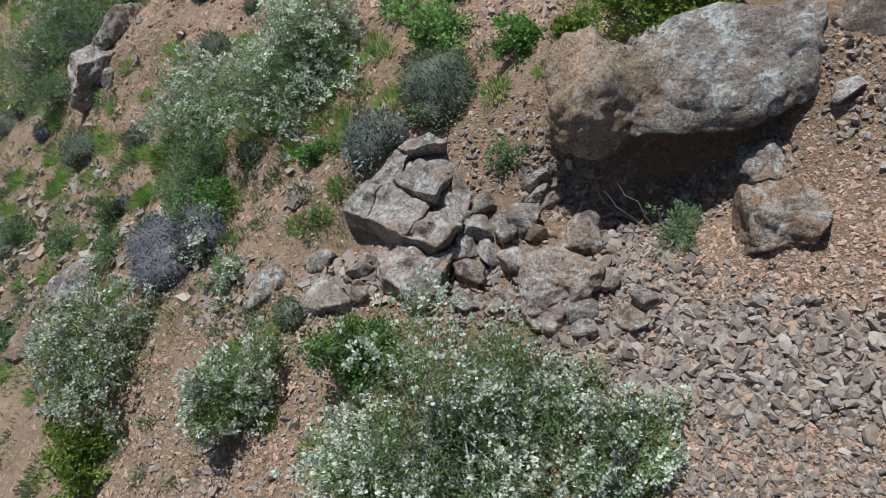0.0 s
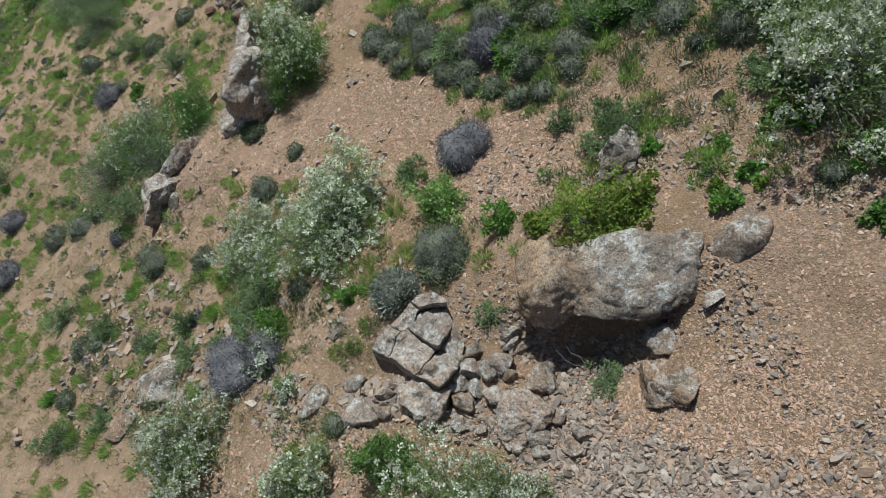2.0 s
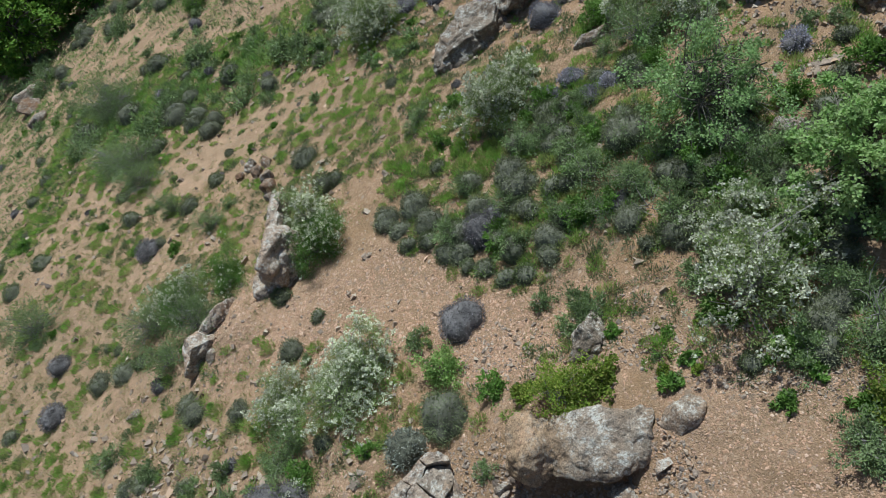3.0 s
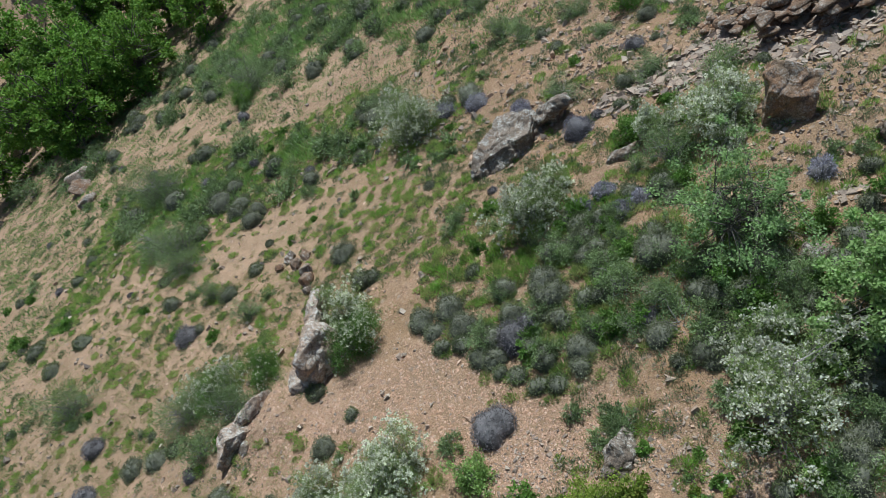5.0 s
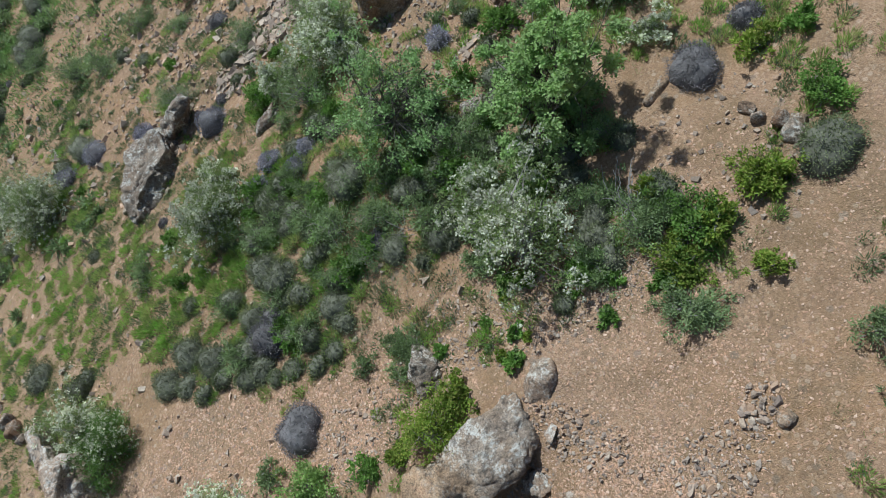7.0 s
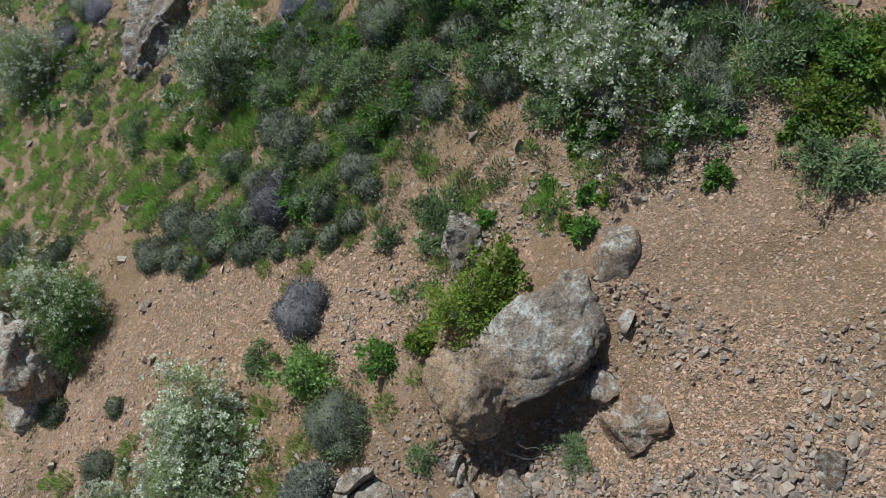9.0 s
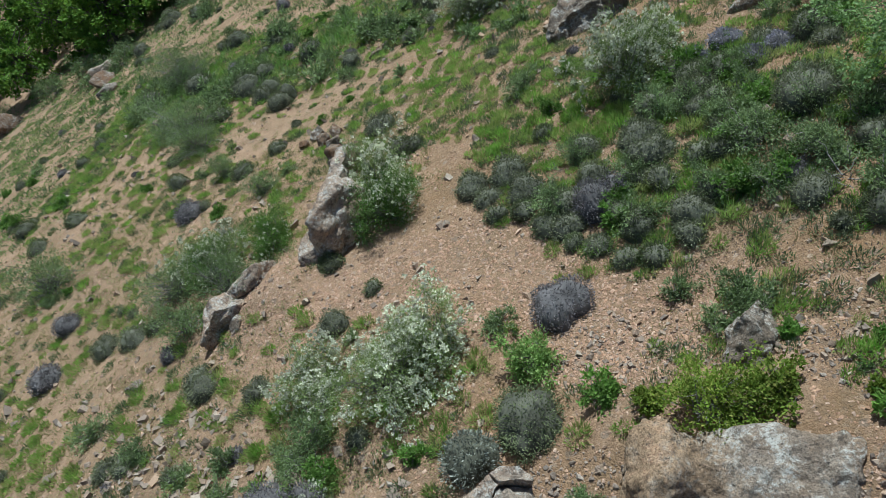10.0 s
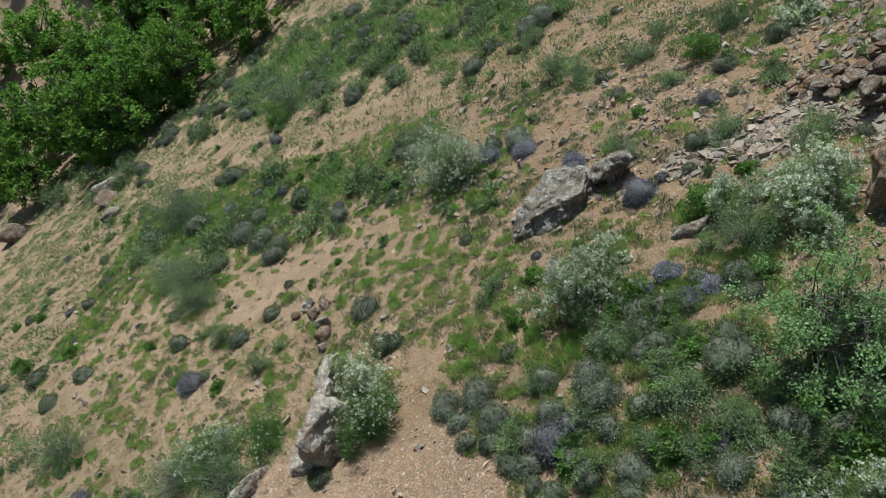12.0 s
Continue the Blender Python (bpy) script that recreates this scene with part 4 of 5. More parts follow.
plant("purple", -11.52, 9.07, 0.74, 0.45)
plant("purple", -11.06, 7.35, 0.85, 0.51)
plant("grey", -9.55, 7.99, 0.81, 0.49)
plant("grey", -8.74, 8.11, 0.79, 0.40)
plant("grey", -4.03, 19.73, 0.73, 0.51)
plant("grey", -6.15, 19.77, 0.77, 0.54)
plant("bush", -12.39, 18.25, 2.63, 1.05)
plant("bush", -10.77, 16.68, 1.68, 1.51)
plant("rose", -2.32, 19.78, 1.87, 1.68)
plant("leafyg", -11.10, 28.00, 1.50, 1.20)
plant("bush", -0.49, 13.56, 0.90, 0.45)
plant("bush", 3.96, 10.20, 0.99, 0.59)
plant("bush", 3.25, 8.61, 1.02, 0.41)
plant("bush", 4.00, 8.72, 0.90, 0.36)
plant("dark", -16.99, 14.33, 0.90, 0.54)
plant("dark", -15.43, 12.98, 0.84, 0.42)
plant("dark", -14.45, 13.98, 0.84, 0.42)
plant("bush", -10.90, 29.08, 3.46, 1.73)
plant("lavender", 7.05, 11.16, 0.57, 0.46)
plant("bush", -2.40, 20.59, 2.38, 1.67)
plant("dark", -8.34, 18.88, 0.94, 0.66)
plant("dark", -9.28, 19.72, 0.97, 0.68)
plant("grey", 0.07, 19.95, 1.14, 0.57)
plant("grey", -0.77, 20.14, 0.78, 0.47)
plant("grey", -5.32, 27.99, 1.00, 0.60)
plant("grey", -1.81, 25.91, 1.03, 0.62)

# high on the slope, round the rock tower and the crumbling ledges
plant("rose", 5.81, 13.90, 2.11, 1.48)
plant("rose", 4.71, 14.51, 1.34, 0.80)
plant("leafyg", 4.13, 14.69, 1.13, 0.68)
plant("bush", 1.06, 23.20, 1.25, 0.88)
plant("bush", 2.81, 17.68, 1.55, 0.62)
plant("leafyg", 4.99, 21.31, 1.28, 0.64)
plant("bush", 5.68, 22.19, 1.33, 0.80)
plant("rose", 7.27, 21.40, 1.37, 0.68)
plant("dark", 6.69, 20.72, 0.83, 0.50)
plant("bush", 6.23, 19.04, 0.86, 0.43)
plant("grey", 5.44, 20.15, 0.69, 0.41)
plant("bush", 1.82, 22.04, 1.42, 0.71)
plant("bush", 4.13, 20.38, 0.96, 0.48)
plant("bush", 3.42, 22.19, 1.21, 0.60)
plant("bush", 4.12, 23.10, 1.05, 0.52)
plant("bush", 0.22, 25.95, 1.39, 0.70)
plant("dark", 0.60, 27.44, 1.49, 0.89)
plant("bush", 4.84, 17.07, 1.37, 0.55)
plant("lavender", 1.55, 17.94, 0.75, 0.52)
plant("rose", 5.83, 12.92, 0.93, 0.65)
plant("leafyg", 4.97, 13.27, 0.75, 0.53)
plant("bush", 6.40, 16.12, 1.34, 0.80)
plant("leafyg", 8.34, 11.69, 0.54, 0.43)
plant("bush", 7.81, 11.50, 0.48, 0.34)
plant("bush", 7.37, 11.64, 0.49, 0.34)
plant("rose", 9.29, 9.05, 1.22, 0.86)
plant("bush", 9.96, 9.77, 1.35, 0.95)
plant("bush", 9.27, 8.36, 1.08, 0.76)
plant("rose", 8.82, 7.24, 0.75, 0.53)
plant("leafyg", 6.65, 9.79, 0.68, 0.41)
plant("grey", 3.96, 10.27, 1.09, 0.76)
plant("bush", 5.67, 8.76, 1.08, 0.65)
plant("dark", 6.70, 8.82, 0.64, 0.39)
plant("bush", 5.84, 8.17, 0.84, 0.50)
plant("bush", 7.17, 6.46, 1.02, 0.61)
plant("dark", 6.55, 6.75, 0.86, 0.52)
plant("leafyy", 9.38, 5.56, 0.73, 0.44)
plant("leafyy", 7.70, 3.70, 0.59, 0.35)
plant("leafyy", 6.79, 3.88, 0.77, 0.46)
plant("leafyy", 6.65, 4.98, 0.54, 0.33)
plant("bush", 6.33, 4.67, 0.89, 0.53)
plant("leafyg", 6.17, 3.76, 0.51, 0.26)
plant("bush", 5.69, 3.15, 0.91, 0.36)
plant("purple", 9.76, 6.02, 0.56, 0.39)
plant("bush", 6.7, 7.0, 0.9, 0.5)
plant("grey", 6.2, 6.2, 0.8, 0.45)
plant("bush", 6.3, 5.5, 0.8, 0.45)
plant("grey", 5.7, 5.2, 0.6, 0.35)
plant("bush", 2.30, 6.20, 0.50, 0.34)
plant("bush", 2.80, 6.38, 0.60, 0.36)
plant("leafyg", 2.98, 5.88, 0.32, 0.2)
plant("bush", -7.13, 8.05, 1.35, 0.80)
plant("leafyd", -7.15, 9.75, 1.50, 0.95)
plant("bush", -3.45, 4.55, 0.95, 0.55)
plant("grey", -4.63, 5.98, 0.55, 0.32)
plant("bush", -5.56, 4.35, 0.55, 0.30)
plant("grey", -7.05, 4.75, 0.50, 0.28)
plant("leafyg", -1.52, 4.52, 0.42, 0.22)
plant("bush", -4.62, 4.02, 0.62, 0.36)
plant("rose", -2.98, 3.72, 0.85, 0.34)
plant("leafyg", -2.86, 4.25, 0.62, 0.32)
plant("bush", -6.95, 4.95, 0.66, 0.38)
plant("bush", -8.40, 5.60, 0.85, 0.48)
plant("bush", -7.45, 2.75, 0.80, 0.45)
plant("grey", -7.50, 3.55, 0.50, 0.30)
plant("grey", -5.75, 4.45, 0.46, 0.28)
plant("bush", -4.75, 4.60, 0.58, 0.36)
plant("bush", -6.45, 3.05, 0.52, 0.30)

# low tufts of leaves along the upper edge of the bare scree
edge = np.random.default_rng(15)
for k in range(26):
    s = float(edge.uniform(0, 1))
    width = float(edge.uniform(0.16, 0.38))
    plant(("leafyg", "bush", "leafyg", "bush", "leafyy")[k % 5], 3.0 + 3.6 * s + float(edge.normal()) * 0.35, 5.5 - 2.2 * s * s + float(edge.normal()) * 0.4, width, width * 0.55)

# grey-green bushes on the damp ground below the wood
for x, y, width in ((-27.5, 30.5, 1.8), (-26.0, 31.5, 1.4), (-29.5, 31.5, 1.6), (-24.2, 30.6, 1.2), (-31.5, 30.0, 1.5), (-22.4, 31.2, 1.0)):
    plant("brush", x, y, width, width * 0.7)

# ---- trees ----
def grow(ob, x, y, turn, label, group="", big=1.0):
    ob.matrix_basis = Matrix.Translation((x, y, float(height(x, y)) - 0.1)) @ pose(0, 0, 0, 0, -4, turn) @ Matrix.Scale(big, 4)
    return tagged(ob, label, "tree", group)


grow(tree("small_tree", 3.6, 3.0, 5, TREE_LEAF, 0.068, 11000, 8, 0.036, 0.10, 140), 5.2, 10.0, 20, "small many-stemmed tree with sparse green leaves")
grow(tree("small_tree", 3.0, 3.5, 8, LIGHT_TREE_LEAF, 0.08, 24000, 4, 0.045, 0.14, 120), 6.8, 7.6, 70, "small bright green broadleaf tree")

forest = [tree("broadleaf_tree", 6.0, 7.0, 21 + k, FOREST_LEAF, 0.27, 6000, 1, 0.16, 0.2, 90) for k in range(3)]
WOOD = [
    (-24.5, 33.5, 0.95), (-21.0, 37.5, 0.9), (-17.5, 41.5, 0.85), (-29.0, 36.0, 1.0), (-25.5, 40.0, 1.0), (-21.5, 44.5, 0.95),
    (-34.0, 38.5, 1.0), (-31.0, 43.5, 1.05), (-26.5, 48.0, 1.0), (-37.0, 33.5, 0.9), (-40.5, 40.0, 1.1), (-37.0, 47.0, 1.1), (-32.0, 52.0, 1.0),
    (-19.0, 49.5, 0.9), (-24.0, 55.0, 1.0), (-44.0, 48.0, 1.1), (-15.5, 46.0, 0.7), (-43.0, 33.0, 1.0),
    (-31.5, 33.0, 0.85), (-27.0, 36.5, 0.9), (-23.5, 36.0, 0.85), (-38.0, 36.5, 0.95), (-29.0, 47.0, 1.0), (-22.5, 40.5, 0.8),
    (-47.0, 62.0, 1.1), (-55.0, 58.0, 1.0), (-50.0, 70.0, 1.1), (-42.0, 66.0, 1.0), (-60.0, 70.0, 1.1), (-38.0, 58.0, 1.0), (-62.0, 82.0, 1.2), (-54.0, 80.0, 1.1), (-44.0, 76.0, 1.1), (-70.0, 76.0, 1.2), (-36.0, 70.0, 1.0),
]
for k, (x, y, big) in enumerate(WOOD):
    if k < 3:
        grow(forest[k], x, y, 57 * k, "leafy bright green broadleaf tree in a dense wood", "trees of the wood", big)
    else:
        first = forest[k % 3]
        s = big / first.scale.x
        copy_thing(first, Matrix.Translation((x, y, float(height(x, y)) - 0.1)) @ pose(0, 0, 0, 0, 0, 57 * k) @ Matrix.Scale(s, 4))

# ---- grass and herbs ----
BARE = [
    (-4.8, 24.5, 3.1), (-8.5, 25.6, 2.2), (-1.4, 23.0, 1.6), (1.3, 19.7, 1.0), (-14.2, 13.6, 2.0), (-16.1, 12.8, 1.8), (-8.7, 16.7, 1.3), (-6.5, 17.5, 1.1), (-1.7, 8.9, 1.7), (3.2, 16.0, 1.0), (4.1, 15.5, 0.8), (-19.4, 18.9, 1.7), (1.4, 24.1, 2.0), (4.0, 20.2, 1.7), (-10.7, 15.2, 0.9), (-1.8, 11.7, 0.6), (-0.8, 8.3, 1.3), (3.7, 3.0, 0.8), (2.9, 1.5, 1.2),
]
BARE += [
    (1.0, 6.4, 0.6), (-5.6, 8.6, 0.7), (4.8, 2.5, 1.7), (7.7, 5.7, 1.1), (8.8, 2.7, 0.9), (7.0, 2.6, 0.6), (5.9, 2.1, 0.9),
    (0.6, 3.0, 1.7), (2.6, 4.0, 1.2), (-1.5, 8.0, 1.5), (0.7, 6.6, 0.9), (7.5, 12.3, 1.0), (8.5, 16.5, 1.6), (-3.3, 8.3, 0.9),
]
LUSH = [
    (-9.9, 22.9, 2.4), (-13.0, 21.5, 2.2), (-15.1, 19.8, 1.9), (-6.3, 22.5, 1.8), (-1.4, 16.4, 1.5), (-0.0, 12.3, 1.3), (1.2, 10.8, 1.2), (2.7, 11.2, 1.0), (3.4, 9.4, 1.4), (4.6, 9.4, 1.6), (4.1, 10.8, 1.2), (-9.5, 34.4, 3.4), (-5.4, 31.9, 3.1), (-1.8, 29.2, 2.4), (0.4, 27.5, 1.7), (-15.8, 16.1, 1.5), (-18.6, 15.6, 1.5), (3.4, 12.9, 0.8), (-4.2, 15.5, 1.2), (-10.5, 13.7, 1.6),
]
LUSH += [
    (-17.5, 23.7, 2.4), (-20.5, 22.5, 2.2), (-13.3, 20.0, 2.0), (-10.0, 20.6, 1.8), (-7.4, 21.1, 1.6), (-5.3, 20.8, 1.4), (-2.8, 19.6, 1.2), (-1.1, 18.7, 1.0), (-9.2, 32.0, 3.5), (-5.9, 31.2, 2.5), (-3.2, 31.0, 2.5), (-1.0, 30.1, 2.2),
    (6.6, 0.9, 0.7), (5.6, 0.1, 0.8), (6.2, -0.4, 0.9),
    (-10.0, 9.5, 1.3), (-1.2, 3.5, 0.4), (-7.2, 2.9, 0.7), (-5.7, 6.1, 0.7), (3.4, 6.7, 0.8), (4.1, 6.2, 0.8), (4.2, 9.5, 1.6), (6.4, 5.7, 1.3), (6.3, 3.9, 1.0), (5.7, 3.3, 0.9), (6.5, 1.0, 0.5), (7.7, 3.5, 0.8), (3.8, 7.2, 0.9), (2.3, 8.4, 0.8),
]


def growth(x, y):
    """How thick low plants stand, 0 to 1."""
    d = 0.60 - 0.24 * np.clip((5.5 - y) / 3, 0, 1) * np.clip((x + 5) / 3, 0.1, 1) + 0.22 * lattice_noise(x / 2.1, y / 2.1, 11) + 0.32 * lattice_noise(x / 0.6, y / 0.6, 12)
    d = d + 0.14 * np.clip((y - 13) / 2, 0, 1) * np.clip((x + 2) / 2, 0, 1)
    d = d - 0.08 * np.clip((-1 - x) / 2, 0, 1) * np.clip((15 - y) / 3, 0, 1)
    d = d + 0.06 * np.clip((y - 9) / 2, 0, 1)
    for cx, cy, r in LUSH:
        d = d + (0.5 if cy > 17 else 0.26) * np.exp(-(((x - cx) ** 2 + (y - cy) ** 2) / r**2))
    for cx, cy, r in BARE:
        d = d - (1.2 if cy < 12 else 0.3) * np.exp(-(((x - cx) ** 2 + (y - cy) ** 2) / r**2) ** 2)
    return np.clip(d, 0, 1)


def tufts(name, seed, gap, each, radius, tall, wide, lean, keep, material, label, where):
    """Tufts of blades as one mesh, standing thick where keep(x, y) is near one; radius and tall: least and most."""
    rng = np.random.default_rng(seed)
    x, y = (g.ravel() for g in np.meshgrid(np.arange(where[0], where[1], gap), np.arange(where[2], where[3], gap)))
    x, y = x + rng.uniform(-0.45, 0.45, len(x)) * gap, y + rng.uniform(-0.45, 0.45, len(x)) * gap
    hold = rng.uniform(0, 1, len(x)) < keep(x, y)
    x, y = x[hold], y[hold]
    n = len(x)
    big = rng.uniform(0, 1, n) * (0.55 + 0.45 * growth(x, y))
    r, h = radius[0] + (radius[1] - radius[0]) * big, tall[0] + (tall[1] - tall[0]) * big * rng.uniform(0.6, 1.2, n)
    number = np.maximum(6, each * (r / radius[1]) ** 1.3).astype(int)
    which = np.repeat(np.arange(n), number)
    m = len(which)
    turn, out = rng.uniform(0, 2 * np.pi, m), np.sqrt(rng.uniform(0, 1, m)) * rng.uniform(0.8, 1.15, m)
    flat = np.stack([np.cos(turn), np.sin(turn)], 1) * out[:, None]
    stretch = rng.uniform(0.7, 1.4, n)[which]
    foot = np.stack([x[which] + flat[:, 0] * r[which] * stretch, y[which] + flat[:, 1] * r[which] / stretch, np.zeros(m)], 1)
    foot[:, 2] = height(foot[:, 0], foot[:, 1]) - 0.01
    along = unit(np.concatenate([flat * 0.55, np.ones((m, 1))], 1) + rng.normal(size=(m, 3)) * lean - [0.25, 0, 0])
    length = h[which] * (1.05 - 0.45 * out**2) * rng.uniform(0.6, 1.15, m)
    ob = new(name, mesh_of(name, *blades(rng, foot, along, length, wide * rng.uniform(0.7, 1.2, m)), material))
    return tagged(ob, label, name.replace("_", " "), kind="stuff")


FRESH = [(0.7, 11.4, 1.2), (1.6, 10.4, 1.2), (2.1, 8.8, 0.9), (3.0, 10.8, 1.2), (-0.5, 11.8, 1.0), (-2.6, 4.2, 1.3), (-1.4, 4.9, 0.9), (-4.5, 4.2, 1.5), (-6.5, 5.5, 1.6), (-1.5, 16.4, 1.6), (-9.5, 20.6, 2.5), (-13.0, 20.0, 2.5), (-12.0, 23.0, 2.5), (-8.0, 22.5, 2.2), (-5.5, 12.0, 2.2), (-1.5, 14.0, 1.6)]


def greener(x, y):
    fresh = sum(np.exp(-((x - a) ** 2 + (y - b) ** 2) / r**2) for a, b, r in FRESH)
    dull = np.clip((y - 13.5) / 3, 0, 1) * np.clip((x + 3) / 3, 0, 1)
    return np.clip(growth(x, y) * 1.1, 0, 1) * np.clip(0.72 + 0.6 * lattice_noise(x / 2.7, y / 2.7, 21), 0.25, 1) * (1 - 0.7 * dull) * np.clip(0.45 + (y - 3.0) / 4.5, 0.45, 1) + 0.22 * np.clip(fresh, 0, 1) * (0.3 + 0.7 * (y > 6))


def duller(x, y):
    return (0.6 + 0.4 * np.clip((x + 3) / 2, 0, 1)) * growth(x, y) * np.clip(0.85 - 0.6 * lattice_noise(x / 2.7, y / 2.7, 21), 0.5, 1)


def farther(x, y):
    return ((y > 22) | (x < -15)) * np.clip(growth(x, y) + 0.25, 0, 1) * ((x > -26) | (y > 24))


def parched(x, y):
    return ((y > 21) | (x < -13)) * 0.6 * ((x > -26) | (y > 24))


NEAR = (-17, 11, -2, 24)
FAR = (-30, 12, 8, 44)


def haze(x, y):
    return np.clip(0.25 + growth(x, y) * 0.8, 0, 1) * (growth(x, y) > 0.02)


tufts("grass", 1, 0.37, 240, (0.08, 0.21), (0.12, 0.26), 0.016, 0.28, greener, GRASS, "tufts of bright green grass over the stony slope", NEAR)


def sheltered(x, y):
    return 0.6 * np.exp(-(((x - 2.2) / 3.2) ** 2 + ((y - 10.6) / 2.6) ** 2) ** 2) + 0.16 * np.exp(-(((x + 3.2) / 2.2) ** 2 + ((y - 4.4) / 1.4) ** 2) ** 2)


tufts("thick_grass", 9, 0.46, 430, (0.12, 0.26), (0.14, 0.27), 0.015, 0.3, sheltered, GRASS, "thick bright green grass tufts between cushion shrubs", (-6, 7, 2, 15))
tufts("herbs", 3, 0.38, 160, (0.08, 0.23), (0.10, 0.21), 0.017, 0.45, duller, HERB, "low grey-green herbs between the stones", NEAR)
tufts("dry_grass", 2, 0.28, 34, (0.05, 0.17), (0.07, 0.18), 0.013, 0.5, haze, STRAW, "thin straw-coloured dry grass on the slope", NEAR)


def pale(x, y):
    return 0.75 * np.clip((-0.5 - x) / 2, 0, 1) * np.clip((17 - y) / 3, 0, 1) * (growth(x, y) > 0.08)


tufts("pale_grass", 14, 0.24, 55, (0.06, 0.19), (0.07, 0.18), 0.013, 0.5, pale, STRAW, "pale straw-coloured grass between the green tufts", (-16, 0, 2.5, 17))
tufts("far_grass", 4, 0.60, 85, (0.16, 0.44), (0.12, 0.26), 0.030, 0.5, farther, DEEP_GRASS, "green grass thick on the far slope", FAR)
tufts("far_dry_grass", 5, 0.6, 26, (0.15, 0.40), (0.06, 0.16), 0.022, 0.6, parched, STRAW, "straw-coloured dry grass on the far slope", FAR)
tufts("far_herbs", 6, 0.64, 56, (0.18, 0.48), (0.10, 0.26), 0.040, 0.7, farther, HERB, "grey-green low herbs on the far slope", FAR)


def thicket(x, y):
    band = sum(np.exp(-(((x - a) / r) ** 2 + ((y - b) / r) ** 2) ** 2) for a, b, r in ((-9.5, 33.5, 3.6), (-5.6, 31.5, 3.0), (-2.2, 30.0, 2.6), (0.2, 28.2, 1.8), (-13.5, 35.0, 3.2), (-13.0, 21.3, 1.8), (-10.0, 21.4, 1.5), (-7.2, 21.8, 1.2)))
    return np.clip(band, 0, 1) * 0.75


tufts("thicket", 12, 0.62, 190, (0.25, 0.60), (0.25, 0.55), 0.038, 0.6, thicket, DEEP_GRASS, "green low thicket thick on the far slope", FAR)


def shaded(x, y):
    under = np.exp(-(((x - 4.9) / 2.3) ** 2 + ((y - 8.2) / 2.6) ** 2) ** 2)
    edge = np.exp(-(((x - 5.0) / 1.5) ** 2 + ((y - 5.1) / 0.9) ** 2) ** 2) + np.exp(-(((x - 6.3) / 1.1) ** 2 + ((y - 4.3) / 1.3) ** 2) ** 2)
    return 0.85 * under + 0.5 * edge


tufts("leaf_litter", 7, 0.2, 40, (0.08, 0.24), (0.03, 0.11), 0.016, 1.4, shaded, LITTER, "grey dead twigs and litter under the trees", (1, 9, 4, 13))

# small bushes and cushions among the grass
sown = np.random.default_rng(5)
KINDS = ("grey", "leafyg", "bush", "dark", "bush", "grey", "purple", "leafyg")
done = 0
while done < 300:
    x, y = float(sown.uniform(-22, 10)), float(sown.uniform(3, 32))
    if sown.uniform() < float(growth(x, y)) ** 1.6:
        width = float(sown.uniform(0.22, 0.55)) * (1.25 if y > 15 else 1.0)
        plant("brush" if y > 17 and done % 8 in (2, 4, 5, 7) else KINDS[done % 8], x, y, width, width * 0.6)
        done += 1

# thick undergrowth below the trees and along the damp folds
for cx, cy, r, count in ((4.3, 9.2, 1.9, 30), (5.2, 7.6, 1.3, 16), (2.9, 11.4, 1.1, 18), (3.6, 12.3, 1.2, 12), (6.2, 4.7, 1.1, 12), (6.4, 8.3, 1.5, 12), (7.8, 9.2, 0.9, 6), (1.3, 9.6, 1.1, 12), (4.2, 6.9, 0.8, 8), (-6.5, 31.5, 5.0, 60), (-12.0, 34.0, 4.5, 45), (-12.0, 21.5, 3.5, 30), (-6.0, 21.5, 2.5, 14), (-0.5, 29.5, 3.0, 24), (-17.0, 34.0, 4.0, 30), (-22.0, 30.0, 2.5, 14)):
    for k in range(count):
        a, d = float(sown.uniform(0, 6.283)), r * float(sown.uniform(0, 1)) ** 0.5
        width = float(sown.uniform(0.4, 0.9)) * (1.5 if cy > 18 else 1.0)
        kinds = ("brush", "brush", "dark", "brush", "brush", "grey") if cy > 18 else ("bush", "dark", "bush", "leafyg", "grey", "bush")
        plant(kinds[k % 6], cx + d * math.cos(a), cy + d * math.sin(a), width, width * 0.6)

# ---- scree ----
BOX = (
    np.array([(-1, -1, -1), (1, -1, -1), (1, 1, -1), (-1, 1, -1), (-1, -1, 1), (1, -1, 1), (1, 1, 1), (-1, 1, 1)], float),
    np.array([(0, 3, 2, 1), (4, 5, 6, 7), (0, 1, 5, 4), (1, 2, 6, 5), (2, 3, 7, 6), (3, 0, 4, 7)]),
)


CHIP = (
    np.array([(1, 0.6, -0.5), (-1, 0.7, -0.5), (-0.8, -1, -0.5), (0.9, -0.9, -0.5), (0, 0, 1)], float) * 1.1,
    np.array([(0, 1, 4), (1, 2, 4), (2, 3, 4), (3, 0, 4)]),
)


